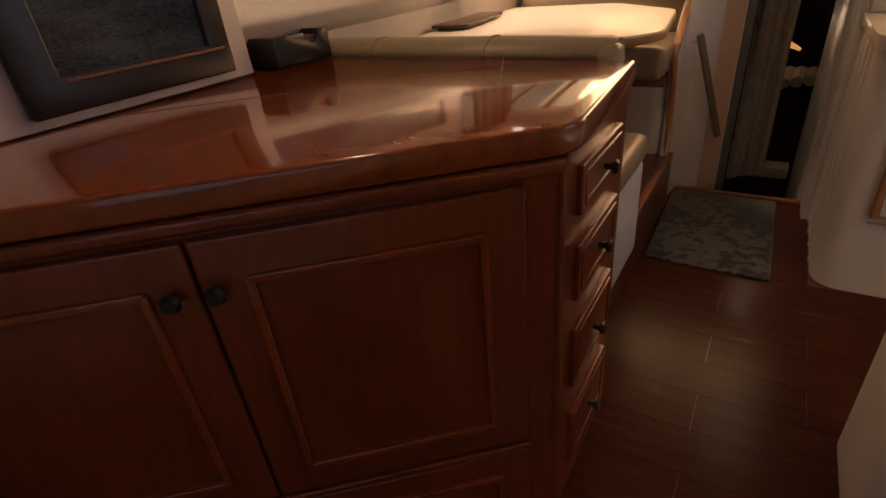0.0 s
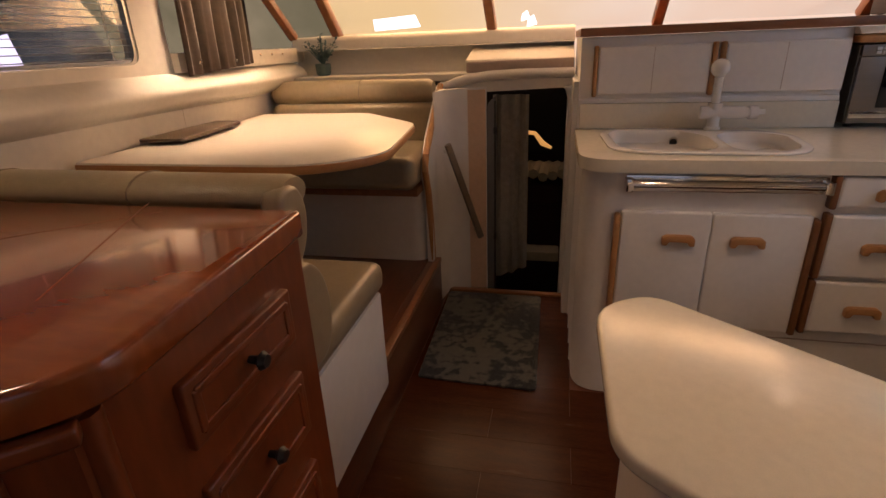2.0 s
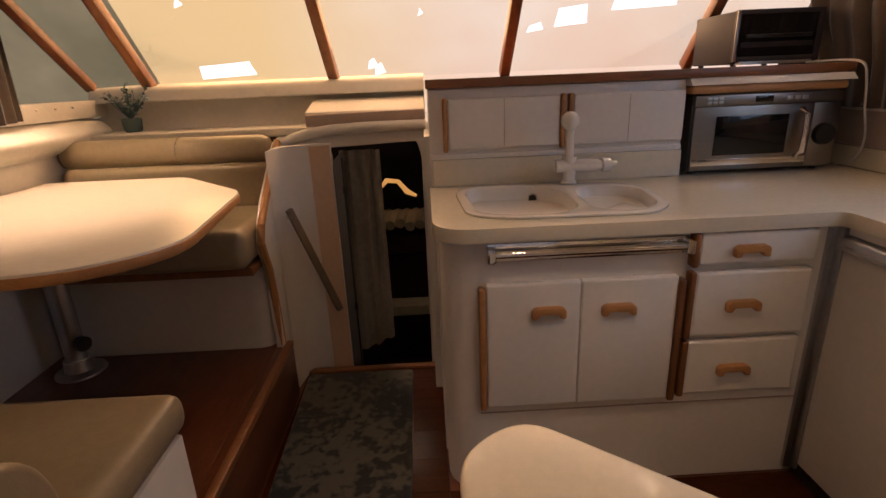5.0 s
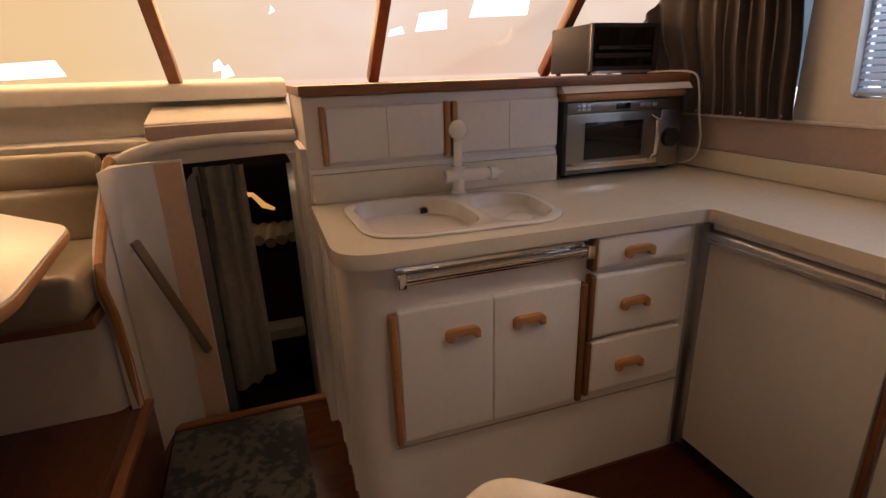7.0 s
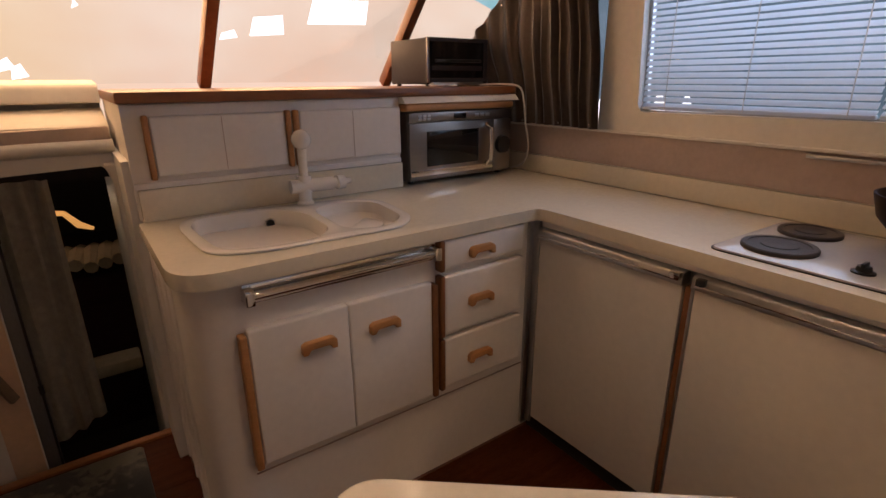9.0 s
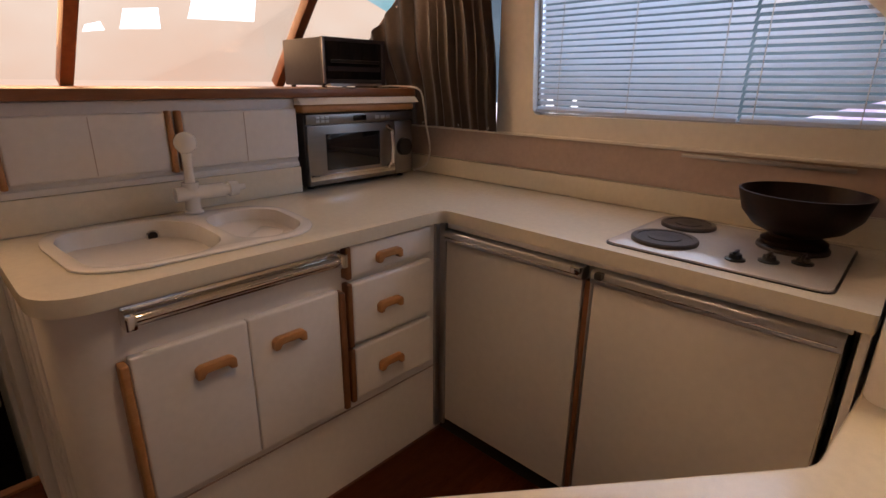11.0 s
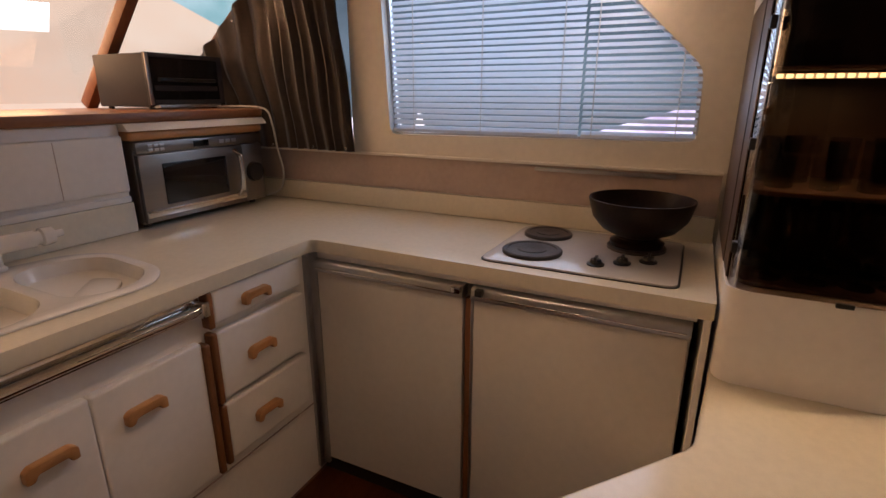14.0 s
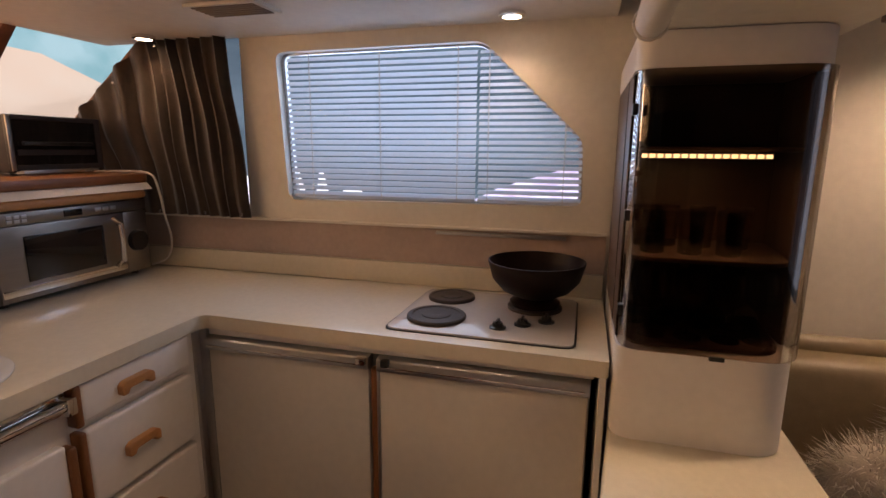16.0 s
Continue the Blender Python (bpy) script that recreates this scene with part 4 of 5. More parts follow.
# peninsula and the glass-fronted cabinet on it
isl = thing("peninsula", (-0.7, -1.1, 0), "cream-topped galley peninsula with a rounded end", "counter")
outl = rounded([(-1.165, -0.70), (-1.045, -0.625), (-0.37, -1.19), (-0.05, -1.218), (0.47, -1.218), (0.47, -1.63), (-0.52, -1.63), (-1.0, -1.245), (-1.165, -1.115)], [0.07, 0.06, 0.03, 0, 0, 0, 0.06, 0.05, 0.05], 8)
part("top", prism(outl, 0.715, 0.745, "z", 0.010, 4), SOLID, isl)
low = rounded([(-1.10, -0.78), (-1.02, -0.72), (-0.39, -1.23), (0.46, -1.24), (0.46, -1.60), (-0.51, -1.60), (-0.98, -1.21), (-1.10, -1.12)], [0.05, 0.05, 0.03, 0, 0, 0, 0.05, 0.05], 6)
part("base", prism(low, 0.0, 0.714, "z"), LAMINATE, isl)

tower = thing("glass_front_cabinet", (0.15, -1.4, 0.746), "white cabinet with a curved smoked acrylic door and glassware inside", "cabinet")
foot = rounded([(-0.105, -1.220), (0.47, -1.220), (0.47, -1.615), (-0.105, -1.590)], [0.05, 0, 0, 0.09], 8)
part("base", prism(foot, 0.746, 0.966, "z"), LAMINATE, tower)
part("head", prism(foot, 1.572, 1.643, "z"), LAMINATE, tower)
part("back", box(0.20, 0.22, -1.60, -1.222, 0.967, 1.571, 0), DARKINSIDE, tower)
part("side", box(-0.02, 0.20, -1.240, -1.222, 0.967, 1.571, 0), DARKINSIDE, tower)
part("side", box(0.02, 0.20, -1.60, -1.585, 0.967, 1.571, 0), DARKINSIDE, tower)
part("outer_side", box(0.10, 0.47, -1.2215, -1.2202, 0.967, 1.571, 0), DARKINSIDE, tower)
part("outer_side", box(0.06, 0.47, -1.614, -1.602, 0.967, 1.571, 0), DARKINSIDE, tower)
inset = rounded([(-0.075, -1.242), (0.20, -1.242), (0.20, -1.584), (-0.075, -1.565)], [0.04, 0, 0, 0.07], 6)
for z in (0.968, 1.165, 1.405):
    part("shelf", prism(inset, z, z + 0.010, "z", 0.002), DARKINSIDE, tower)
face = [p for p in rounded([(0.10, -1.2245), (-0.112, -1.2245), (-0.112, -1.597), (0.09, -1.607)], [0, 0.055, 0.09, 0], 8)]
b = bmesh.new()
lo = [b.verts.new((p[0], p[1], 0.968)) for p in face]
hi = [b.verts.new((p[0], p[1], 1.570)) for p in face]
for k in range(len(face) - 1):
    b.faces.new((lo[k], lo[k + 1], hi[k + 1], hi[k]))
bmesh.ops.solidify(b, geom=b.faces[:], thickness=0.004)
dd = part("acrylic_door", b, DARKGLASSTINT, tower, "curved smoked acrylic door")
dd.visible_shadow = False
for z in (1.06, 1.27, 1.49):
    part("hinge", box(-0.118, -0.098, -1.228, -1.216, z - 0.012, z + 0.012, 0.003), BLACK, tower)
part("catch", box(-0.120, -0.110, -1.44, -1.41, 0.962, 0.972, 0.002), BLACK, tower)
strip = part("led_strip", box(-0.080, -0.074, -1.495, -1.245, 1.391, 1.401, 0.001), CORD, tower, "glowing warm LED strip")
for k in range(16):
    y = -1.25 - 0.0158 * k
    part("led", box(-0.084, -0.080, y - 0.0055, y + 0.0055, 1.392, 1.400, 0.001), LEDMAT, strip)
gl = thing("drinking_glass", (0, 0, 0), "clear drinking glass on the cabinet shelf", "glass", "glasses in the cabinet")
part("bowl", lathe([(0.022, 0), (0.026, 0.003), (0.030, 0.10), (0.028, 0.10), (0.022, 0.008), (0, 0.006)], (0, 0, 0), 16), DRINKGLASS, gl)
gob = thing("wine_glass", (0, 0, 0), "stemmed clear wine glass on the cabinet shelf", "glass", "glasses in the cabinet")
part("foot", lathe([(0.032, 0), (0.030, 0.003), (0.004, 0.006), (0.0, 0.007)], (0, 0, 0), 16), DRINKGLASS, gob)
part("stem", lathe([(0.004, 0.006), (0.0035, 0.06), (0.006, 0.066)], (0, 0, 0), 8), DRINKGLASS, gob)
part("bowl", lathe([(0.006, 0.065), (0.032, 0.09), (0.036, 0.12), (0.029, 0.16), (0.027, 0.16), (0.033, 0.12), (0.028, 0.092), (0, 0.07)], (0, 0, 0), 16), DRINKGLASS, gob)
for k, (gx, gy) in enumerate(((-0.02, -1.30), (-0.02, -1.38), (-0.02, -1.46), (-0.01, -1.53), (0.08, -1.34), (0.08, -1.42), (0.08, -1.50))):
    copy_thing(gob, Matrix.Translation((gx, gy, 0.9785)))
    if k != 3:
        copy_thing(gl, Matrix.Translation((gx + 0.01, gy + 0.01, 1.1755)))
gl.location, gob.location = (0.08, -1.28, 1.1755), (0.08, -1.27, 0.9785)

# ---- dinette ----
table = thing("dinette_table", (-2.4, 0.2, 0.262), "cream laminate dinette table with an oak edge", "table")
tp = rounded([(-2.735, -0.40), (-1.95, -0.40), (-1.765, -0.24), (-1.835, 0.38), (-2.17, 0.73), (-2.735, 0.73)], [0.01, 0.25, 0.22, 0.06, 0.06, 0.01], 8)
part("top", prism(tp, 0.938, 0.968, "z", 0.004, 2), TABLETOP, table)
cc = Vector((-2.35, 0.15))
grown = [cc + (Vector(p) - cc) * 1.006 for p in tp]
part("edge_band", prism(grown, 0.936, 0.962, "z", 0.005, 2), OAK, table, "oak edge band")
lg = part("leg", tube([(-2.60, 0.45, 0.30), (-2.60, 0.45, 0.937)], 0.036, 16), ALU, table, "round grey metal leg")
part("leg_socket", lathe([(0.09, 0), (0.088, 0.008), (0.055, 0.016), (0.050, 0.06), (0, 0.061)], (-2.60, 0.45, 0.262), 20), ALU, lg)
part("leg_clamp", tube([(-2.55, 0.42, 0.40), (-2.53, 0.41, 0.40)], 0.03, 10), BLACK, lg)
tray = thing("serving_tray", (-2.65, 0.10, 0.969), "dark brown flat tray on the table", "tray")
part("base", prism(rounded([(-2.725, -0.10), (-2.585, -0.08), (-2.62, 0.29), (-2.725, 0.31)], 0.02), 0.969, 0.980, "z", 0.003), TRAYBROWN, tray)
part("rim", prism(rounded([(-2.735, -0.13), (-2.56, -0.11), (-2.60, 0.32), (-2.735, 0.34)], 0.02), 0.980, 0.992, "z", 0.004), TRAYBROWN, tray)


def cushion(x0, x1, y0, y1, z0, z1, r=0.04):
    return box(x0, x1, y0, y1, z0, z1, r, 5)


be = thing("dinette_bench", (-2.2, -0.65, 0.262), "khaki vinyl dinette bench on a white base", "bench")
part("base", box(-2.74, -1.750, -0.91, -0.42, 0.263, 0.595, 0.008), GELCOAT, be)
s = part("seat_cushion", cushion(-2.74, -1.744, -0.91, -0.385, 0.595, 0.685, 0.040), LEATHER, be)
back = part("back_cushion", cushion(-2.74, -1.765, -0.905, -0.785, 0.66, 1.0, 0.045), LEATHER, be)
roll = part("bolster", tube([(-2.745, -0.825, 1.015), (-1.775, -0.825, 1.012), (-1.757, -0.825, 1.012)], [0.064, 0.064, 0.054], 24, squash=0.56), LEATHER, be, "rolled vinyl bolster on the back")
for x in (-2.45, -2.08):
    part("seam", tube([(x, -0.825 + 0.0642 * math.cos(a), 1.014 + 0.0362 * math.sin(a)) for a in (k * math.pi / 8 for k in range(17))], 0.0022, 5), WELT, roll)
part("end_cap", prism(rounded([(-0.912, 0.870), (-0.845, 0.872), (-0.808, 0.915), (-0.795, 0.98), (-0.82, 1.032), (-0.895, 1.036)], [0.02, 0.04, 0.04, 0.04, 0.035, 0.04]), -1.790, -1.744, "x", 0.012, 3), LEATHER, be, "vinyl end cap of the back")
part("lumbar_pad", prism(rounded([(-0.912, 0.63), (-0.785, 0.63), (-0.752, 0.75), (-0.785, 0.84), (-0.845, 0.880), (-0.912, 0.86)], [0.02, 0.05, 0.07, 0.06, 0.05, 0.02]), -1.790, -1.738, "x", 0.012, 3), LEATHER, be)
se = thing("forward_settee", (-2.3, 0.8, 0.262), "khaki vinyl settee with a rolled back on a white base", "settee")
part("base", prism(rounded([(-2.74, 0.56), (-1.865, 0.56), (-1.865, 0.98), (-2.74, 0.98)], [0, 0.07, 0, 0], 6), 0.263, 0.63, "z"), GELCOAT, se)
part("seat_board", box(-2.74, -1.862, 0.44, 0.98, 0.630, 0.665, 0.005), DARKWOOD, se, "dark wooden seat board")
part("seat_cushion", cushion(-2.74, -1.862, 0.39, 0.90, 0.665, 0.815, 0.05), LEATHER, se)
part("back_cushion", cushion(-2.74, -1.862, 0.82, 0.97, 0.80, 1.0, 0.04), LEATHER, se)
rl = part("bolster", tube([(-2.74, 0.90, 1.05), (-2.72, 0.90, 1.05), (-1.90, 0.90, 1.045), (-1.872, 0.90, 1.045)], [0.05, 0.064, 0.064, 0.05], 20), LEATHER, se, "rolled vinyl bolster")
part("bolster_end", tube([(-2.748, 0.90, 1.05), (-2.738, 0.90, 1.05)], 0.052, 16), WELT, rl)
part("seam", tube([(-2.25, 0.90 + 0.0645 * math.cos(a), 1.048 + 0.0645 * math.sin(a)) for a in (k * math.pi / 8 for k in range(17))], 0.0022, 5), WELT, rl)

pl = thing("potted_plant", (-2.56, 1.2, 1.126), "small blue-grey artificial plant in a glass pot", "plant")
part("pot", lathe([(0.032, 0), (0.040, 0.01), (0.044, 0.06), (0.040, 0.062), (0.034, 0.02), (0, 0.015)], (-2.56, 1.13, 1.126), 16), LEAF, pl)
rng = random.Random(5)
fol = bmesh.new()
for k in range(26):
    a, tilt_, ln = rng.uniform(0, 6.28), rng.uniform(0.1, 0.75), rng.uniform(0.09, 0.17)
    p0 = Vector((-2.56, 1.13, 1.18))
    d = Vector((math.cos(a) * math.sin(tilt_), math.sin(a) * math.sin(tilt_), math.cos(tilt_)))
    tube([p0, p0 + d * ln * 0.6, p0 + d * ln], [0.003, 0.002, 0.001], 5, bm=fol)
    for j in range(6):
        q = p0 + d * ln * (0.35 + 0.12 * j)
        w = Vector((rng.uniform(-1, 1), rng.uniform(-1, 1), rng.uniform(-0.2, 1))).normalized() * rng.uniform(0.018, 0.03)
        v = w.cross(d).normalized() * 0.008
        vs = [fol.verts.new(q), fol.verts.new(q + w * 0.5 + v), fol.verts.new(q + w), fol.verts.new(q + w * 0.5 - v)]
        fol.faces.new(vs)
part("foliage", fol, LEAF, pl, smooth=False)

# ---- companionway things ----
hr = thing("handrail", (-1.70, 0.75, 0.30), "dark wooden handrail sloping down the companionway", "handrail")
part("rail", bar((-1.768, 0.690, 0.82), (-1.630, 0.815, 0.305), 0.022, 0.030), WELT, hr)
for p in ((-1.758, 0.70, 0.775), (-1.640, 0.805, 0.34)):
    part("bracket", tube([p, (p[0] - 0.035, p[1] + 0.05, p[2])], 0.010, 8), CHROME, hr)
bed = thing("cabin_berth", (-1.3, 3.3, -1.2), "dark cabin berth with a cream folded blanket", "bed")
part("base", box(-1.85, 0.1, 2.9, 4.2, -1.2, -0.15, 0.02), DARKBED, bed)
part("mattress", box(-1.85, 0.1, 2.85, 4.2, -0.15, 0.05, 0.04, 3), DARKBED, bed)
bl = thing("blanket", (-1.3, 3.0, 0.05), "rumpled cream blanket on the berth", "blanket")
for k in range(9):
    part("fold", tube([(-1.62 + 0.085 * k, 2.80, 0.13 + 0.015 * (k % 3)), (-1.60 + 0.085 * k, 3.0, 0.17), (-1.58 + 0.085 * k, 3.4, 0.10)], [0.045, 0.06, 0.05], 8), BEDDING, bl)
single("cabin_step", box(-1.62, -1.2, 2.42, 2.6, -0.52, -0.43, 0.02), BEDDING, "cream padded step in the lower cabin", "step")
rd = thing("reading_lamp", (-1.62, 3.0, 0.05), "curved amber cabin lamp on a dark post", "lamp")
part("post", tube([(-1.62, 3.0, 0.05), (-1.62, 3.0, 0.43)], 0.008, 8), BLACK, rd)
part("shade", tube([(-1.62, 3.0, 0.42), (-1.55, 2.98, 0.50), (-1.45, 2.96, 0.49), (-1.38, 2.96, 0.40), (-1.30, 2.96, 0.36)], [0.012, 0.022, 0.018, 0.024, 0.012], 10), AMBERLAMP, rd)
lamp("cabin_lamp", "POINT", (-1.45, 2.75, 0.62), (0, 0, 0), 0.35, WARM, 0.05)

# ---- credenza with the picture ----
D = Vector((-0.738, -0.675, 0))
N = Vector((0.675, -0.738, 0))
P0 = Vector((-1.69, -1.41, 0))


def facing(u0, u1, z0, z1, w0, w1, bevel=0.004, segments=2):
    """A slab on the slanting front: u along it, w out of it."""
    b = box(u0, u1, w0, w1, z0, z1, bevel, segments)
    for v in b.verts:
        v.co = P0 + D * v.co.x + N * v.co.y + Vector((0, 0, v.co.z))
    bmesh.ops.recalc_face_normals(b, faces=b.faces[:])
    return b


cr = thing("credenza", (-2.2, -1.4, 0), "varnished cherry credenza with panelled doors and drawers", "cabinet")
e1 = P0 + D * 1.32
core = [(-1.705, -0.923), (-2.755, -0.923), (-2.755, -2.33), (e1.x, e1.y), (P0.x, P0.y), (-1.70, -1.35)]
part("body", prism(core, 0.0, 0.962, "z"), CHERRY, cr)
f0 = Vector((-1.665, -1.39, 0))
f1 = f0 + D * 1.36
slab = rounded([(-1.694, -0.915), (-2.757, -0.915), (-2.757, -2.36), (f1.x, f1.y), (f0.x, f0.y)], [0.01, 0, 0, 0, 0.05], 6)
part("top", prism(slab, 0.962, 1.010, "z", 0.014, 4), CHERRYTOP, cr, "glossy cherry top")
part("inlay_seam", bar((-1.95, -0.95, 1.0095), (-2.60, -1.55, 1.0095), 0.003, 0.0015), DARKWOOD, cr)
part("inlay_seam", bar((-1.85, -1.28, 1.0095), (-2.02, -0.90, 1.0095), 0.003, 0.0015), DARKWOOD, cr)
part("cornice", facing(-0.01, 1.32, 0.940, 0.962, -0.01, 0.014, 0.006, 3), CHERRY, cr)


def panelled(name, make, u0, u1, z0, z1, rail, parent, proud=0.026):
    d = part(name, make(u0, u1, z0, z1, -0.002, 0.016, 0.005, 3), CHERRY, parent)
    for a0, a1, c0, c1 in ((u0 + rail, u1 - rail, z1 - rail - 0.010, z1 - rail + 0.004), (u0 + rail, u1 - rail, z0 + rail - 0.004, z0 + rail + 0.010),
                           (u0 + rail - 0.004, u0 + rail + 0.010, z0 + rail, z1 - rail), (u1 - rail - 0.010, u1 - rail + 0.004, z0 + rail, z1 - rail)):
        part("moulding", make(a0, a1, c0, c1, 0.012, proud, 0.003, 3), CHERRYTOP if proud > 0.02 else CHERRY, d)
    return d


def knob_on(u, z, parent):
    p = P0 + D * u + Vector((0, 0, z))
    part("knob", tube([p + N * 0.014, p + N * 0.030, p + N * 0.036, p + N * 0.044], [0.007, 0.008, 0.016, 0.011], 14), BLACK, parent, "dark bronze knob")


for u0, u1, ku in ((0.055, 0.550, 0.528), (0.556, 1.05, 0.590)):
    d = panelled("door", facing, u0, u1, 0.373, 0.930, 0.068, cr)
    knob_on(ku, 0.848, d)
    d = panelled("drawer_front", facing, u0, u1, 0.08, 0.345, 0.06, cr)
part("rail", facing(0.05, 1.06, 0.350, 0.366, -0.002, 0.020, 0.005, 3), CHERRY, cr)


def sideways(u0, u1, z0, z1, w0, w1, bevel=0.004, segments=2):
    return box(-1.705 + w0, -1.705 + w1, u0, u1, z0, z1, bevel, segments)


for z0, z1 in ((0.800, 0.900), (0.605, 0.735), (0.36, 0.53), (0.10, 0.28)):
    d = panelled("side_drawer", sideways, -1.275, -1.005, z0, z1, 0.018, cr, 0.019)
    part("knob", tube([(-1.690, -1.14, (z0 + z1) / 2), (-1.676, -1.14, (z0 + z1) / 2), (-1.668, -1.14, (z0 + z1) / 2), (-1.660, -1.14, (z0 + z1) / 2)], [0.006, 0.007, 0.015, 0.010], 14), BLACK, d, "dark bronze knob")
part("corner_post", tube([(-1.700, -1.385, 0.0), (-1.700, -1.385, 0.955)], 0.018, 10), CHERRY, cr)

pic = thing("framed_picture", (-2.65, -1.6, 1.011), "black-framed dark seascape on a white board, leaning on the wall", "picture")
part("board", prism([(-2.10, 1.011), (-1.150, 1.011), (-1.165, 1.72), (-2.10, 1.72)], -2.70, -2.655, "x", 0.006), GELCOAT, pic, "white backing board")
part("frame", prism([(-1.705, 1.035), (-1.225, 1.035), (-1.225, 1.66), (-1.705, 1.66)], -2.654, -2.625, "x", 0.006, 3, holes=[[(-1.63, 1.105), (-1.285, 1.105), (-1.285, 1.59), (-1.63, 1.59)]]), BLACK, pic, "black picture frame")
part("gilt_line", box(-2.630, -2.622, -1.62, -1.245, 1.092, 1.098, 0.002), DARKWOOD, pic)
part("print", box(-2.652, -2.640, -1.631, -1.284, 1.104, 1.591, 0), PICTURE, pic, "dark blue seascape print")
bx = thing("storage_box", (-2.68, -0.98, 1.011), "black tray box with a notched side, holding papers", "box")
part("floor", box(-2.745, -2.60, -1.11, -0.895, 1.0115, 1.020, 0.002), BLACK, bx)
notch = [(-1.11, 1.0115), (-0.895, 1.0115), (-0.895, 1.092), (-0.935, 1.092)] + [(-0.965 + 0.030 * math.cos(a), 1.092 - 0.032 * math.sin(a)) for a in (k * math.pi / 8 for k in range(1, 8))] + [(-0.995, 1.092), (-1.11, 1.092)]
part("front_side", prism(notch, -2.612, -2.600, "x", 0.002), BLACK, bx)
part("side", box(-2.745, -2.733, -1.11, -0.895, 1.0115, 1.092, 0.002), BLACK, bx)
for y in (-1.11, -0.907):
    part("side", box(-2.733, -2.612, y, y + 0.012, 1.0115, 1.092, 0.002), BLACK, bx)
part("papers", box(-2.728, -2.618, -1.09, -0.915, 1.0205, 1.078, 0.004), REDLEATHER, bx, "stack of reddish papers")

# ---- floor mat ----
mt = thing("floor_mat", (-1.54, 0.37, 0), "grey-green patterned mat before the companionway", "mat")
part("weave", prism(rounded([(-1.775, -0.03), (-1.295, -0.045), (-1.305, 0.745), (-1.795, 0.745)], 0.02), 0.0008, 0.011, "z", 0.004), MATFIBRE, mt)

# ---- salon sofa beyond the peninsula ----
so = thing("salon_sofa", (0.2, -2.4, 0), "brown upholstered salon sofa along the cabin side", "sofa")
part("base", box(-0.25, 0.48, -3.2, -1.66, 0.0, 0.33, 0.01), LEATHER, so)
part("seat_cushion", cushion(-0.28, 0.40, -3.2, -1.65, 0.33, 0.50, 0.05), LEATHER, so)
part("back_cushion", cushion(0.30, 0.495, -3.2, -1.65, 0.48, 0.83, 0.05), LEATHER, so)
part("top_rail", tube([(0.42, -3.2, 0.845), (0.42, -1.65, 0.845)], 0.028, 12), LEATHER, so, "rounded top roll")


def fur_cushion(centre, r, squash, seed):
    t = thing("fur_pillow", (centre[0], centre[1], 0.5), "shaggy white fur throw pillow on the sofa", "pillow", "pillows on the sofa")
    part("core", ball(centre, r * 0.93, None, squash, 20), FUR, t)
    g = random.Random(seed)
    verts, faces = [], []
    for k in range(2600):
        u, v = g.uniform(-1, 1), g.uniform(0, 2 * math.pi)
        s = math.sqrt(1 - u * u)
        n = Vector((s * math.cos(v), s * math.sin(v), u))
        p = Vector(centre) + Vector((n.x * squash[0], n.y * squash[1], n.z * squash[2])) * r * 0.9
        tip = p + (n + Vector((g.uniform(-0.5, 0.5), g.uniform(-0.5, 0.5), g.uniform(-0.9, 0.2)))) * g.uniform(0.03, 0.055)
        w = n.cross(Vector((g.uniform(-1, 1), g.uniform(-1, 1), g.uniform(-1, 1)))).normalized() * 0.0022
        i = len(verts)
        verts += [p - w, p + w, tip]
        faces.append((i, i + 1, i + 2))
    me = bpy.data.meshes.new("fur")
    me.from_pydata([tuple(v) for v in verts], [], faces)
    me.materials.append(FUR)
    ob = new("fur", me)
    ob.parent = t
    ob.matrix_parent_inverse = Matrix.Translation(-t.location)
    tagged(ob, "long white fur strands", kind="stuff")


fur_cushion((0.02, -1.83, 0.62), 0.15, (0.6, 1.0, 0.9), 3)
fur_cushion((0.20, -2.12, 0.66), 0.20, (0.6, 1.0, 0.9), 4)

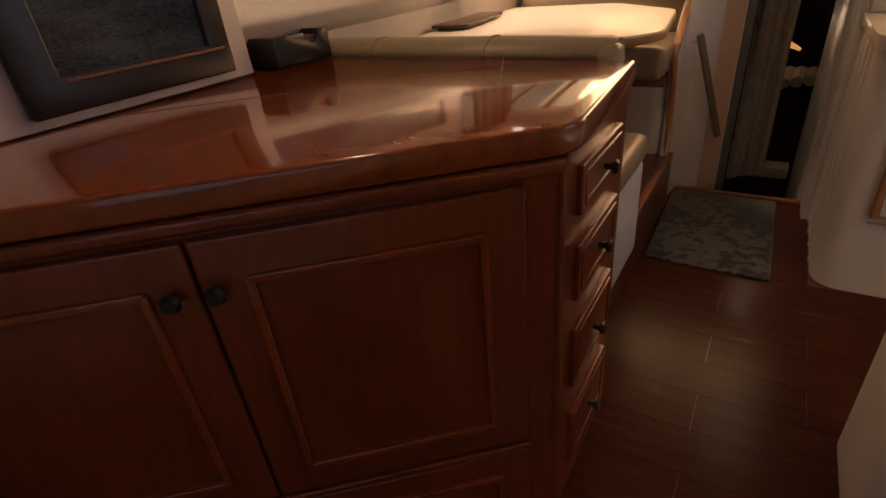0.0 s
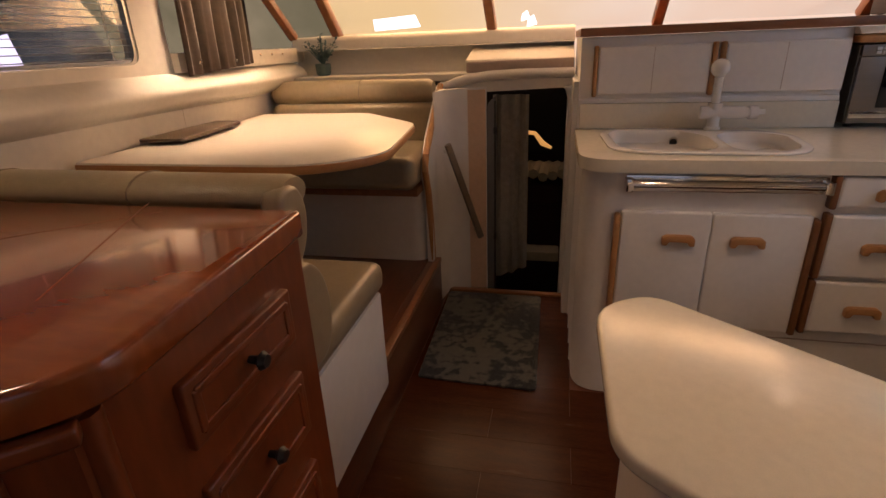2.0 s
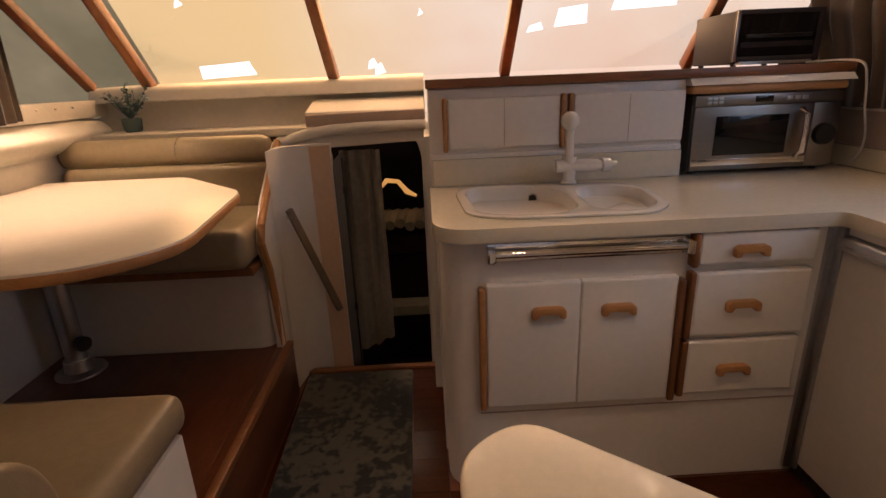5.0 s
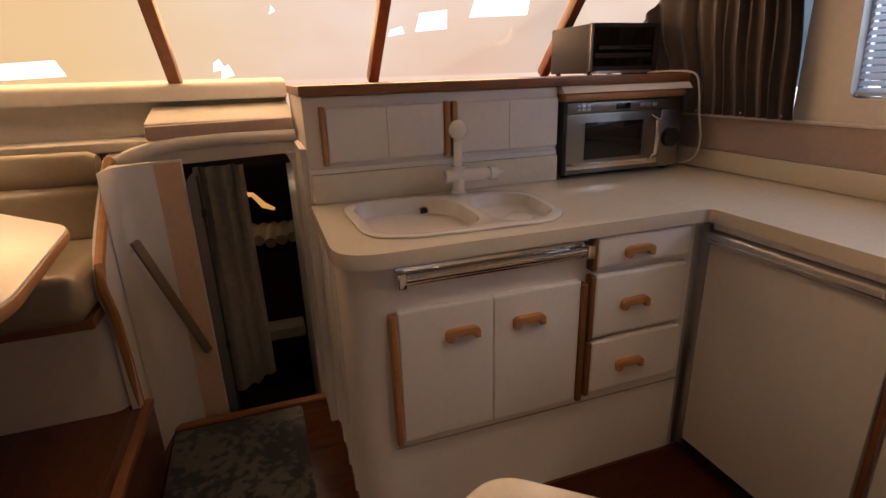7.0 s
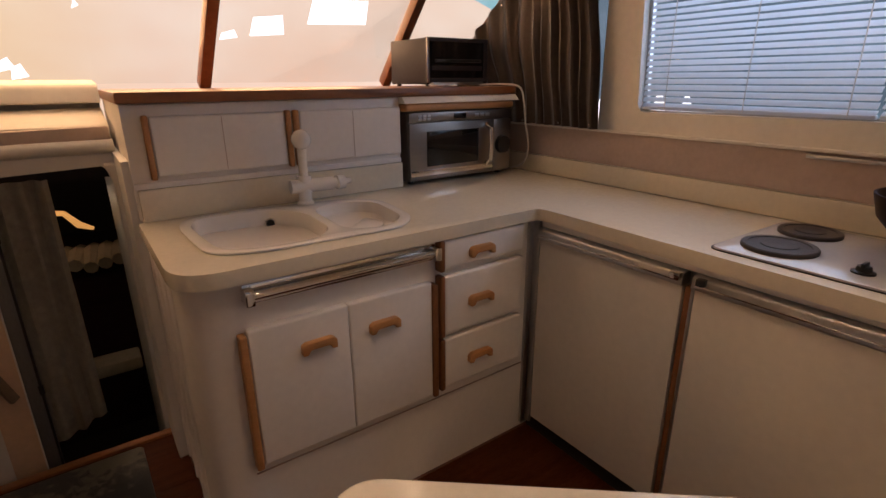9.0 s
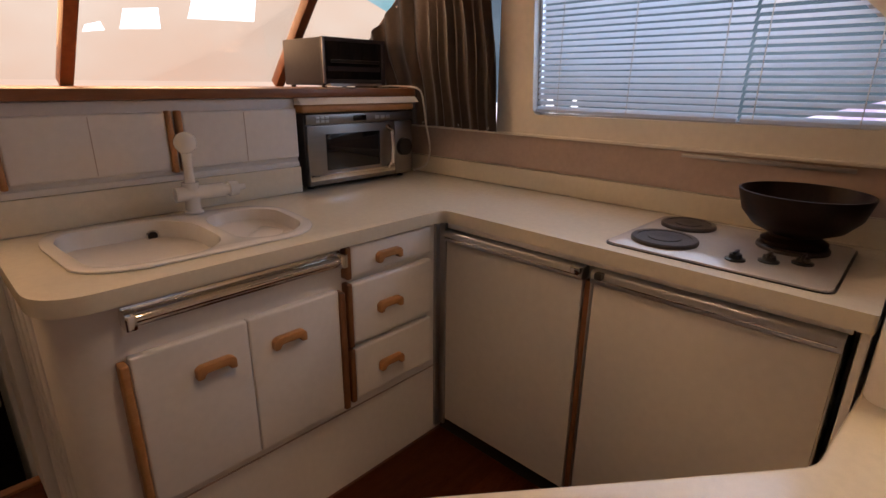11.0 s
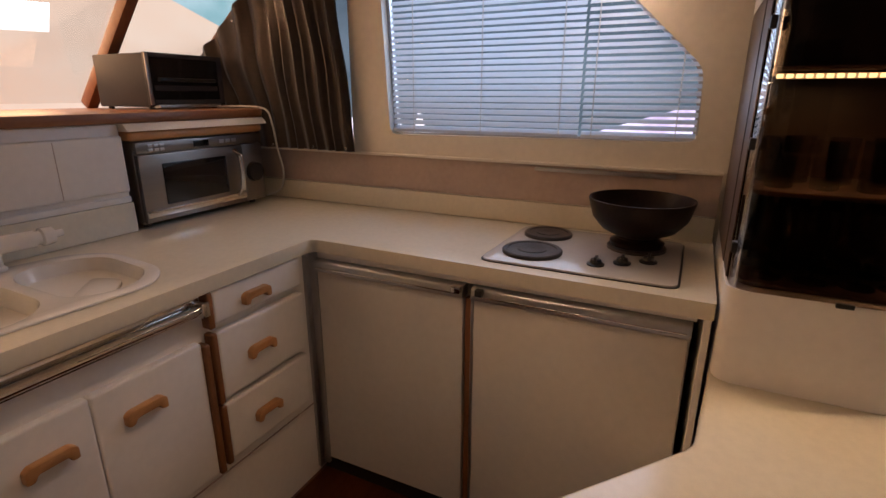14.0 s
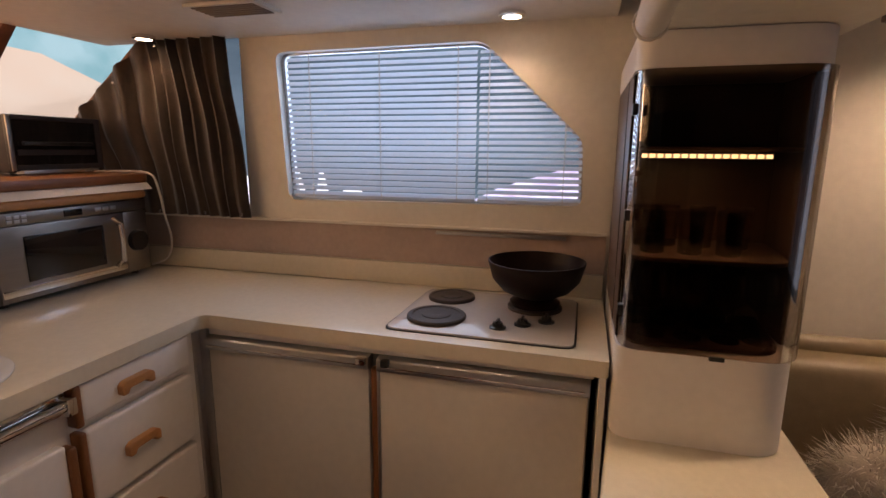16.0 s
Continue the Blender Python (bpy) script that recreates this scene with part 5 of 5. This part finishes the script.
# ---- overhead ----
for k, (px, py, pz, _, _) in enumerate(PUCKS):
    dl = thing("downlight", (px, py, pz + 0.01), "small round recessed ceiling light, lit; some are unseen and added as fill", "light", "ceiling downlights")
    part("ring", lathe([(0.040, 0), (0.040, -0.010), (0.030, -0.013), (0.030, 0.004), (0.040, 0.004)], (px, py, pz + 0.009), 20), CHROME, dl)
    part("lens", lathe([(0.029, 0), (0.027, -0.004), (0, -0.006)], (px, py, pz + 0.004), 16), LAMPWHITE, dl, "glowing warm lens").visible_shadow = False
vt = thing("air_vent", (0.12, -0.10, 1.813), "small brown slatted air vent in the soffit", "vent")
part("frame", prism([(0.05, -0.22), (0.19, -0.22), (0.19, 0.02), (0.05, 0.02)], 1.803, 1.814, "z", 0.003, 2, holes=[[(0.065, -0.205), (0.175, -0.205), (0.175, 0.005), (0.065, 0.005)]]), LINER, vt)
for k in range(6):
    part("slat", box(0.068 + 0.019 * k, 0.077 + 0.019 * k, -0.204, 0.004, 1.802, 1.813, 0.001), WELT, vt)
setting("ceiling_header", prism(rounded([(-0.62, 1.645), (0.498, 1.645), (0.498, 1.998), (-0.62, 1.998)], [0.06, 0, 0, 0]), -1.625, -1.262, "y"), LINER, "padded cream header over the glass-fronted cabinet", "ceiling")
rs = thing("roller_shade", (-0.3, -1.232, 1.64), "rolled-up cream shade strapped to the overhead header", "shade")
part("roll", tube([(-0.165, -1.231, 1.636), (-0.175, -1.231, 1.637), (-0.60, -1.231, 1.668)], [0.018, 0.029, 0.029], 14), LINER, rs)
for sx in (-0.20, -0.50):
    part("strap", tube([(sx, -1.231 + 0.031 * math.cos(a), 1.639 - (sx + 0.2) * 0.073 + 0.031 * math.sin(a)) for a in (k * math.pi / 6 for k in range(13))], 0.003, 5), CORD, rs)
setting("trim_valance", box(-0.15, -0.10, -3.2, -1.63, 1.635, 1.70, 0.006), STEPWOOD, "dark wooden valance over the salon", "trim")
setting("wall_salon_valance", box(-0.14, -0.115, -3.2, -1.63, 1.701, 1.998, 0.002), LINER, "cream panel above the wooden valance", "ceiling")
setting("wall_salon_header", box(-0.114, 0.49, -3.2, -1.63, 1.90, 1.98, 0.004), LINER, "cream headliner over the sofa", "ceiling")

# ---- floor boards ----
board = None
step = 0.155
n = 0
for k in range(int(3.95 / step)):
    y1 = 0.765 - k * step
    for x0, x1 in ((-1.802, -1.17), (-1.168, -0.005)) if k % 2 else ((-1.802, -1.45), (-1.448, -0.005)):
        if y1 < -0.90 and x0 < -1.7:
            x0 = -2.755
        if x1 > -0.6 and y1 > 0.02:
            x1 = -1.168 if x0 < -1.2 else x1
            if x0 > -1.2:
                continue
        part_ob = link("floor_board", box(x0, x1, y1 - step + 0.0004, y1, -0.004, 0.0, 0.0004, 1), FLOORWOOD)
        part_ob.parent = bpy.data.objects["floor"]
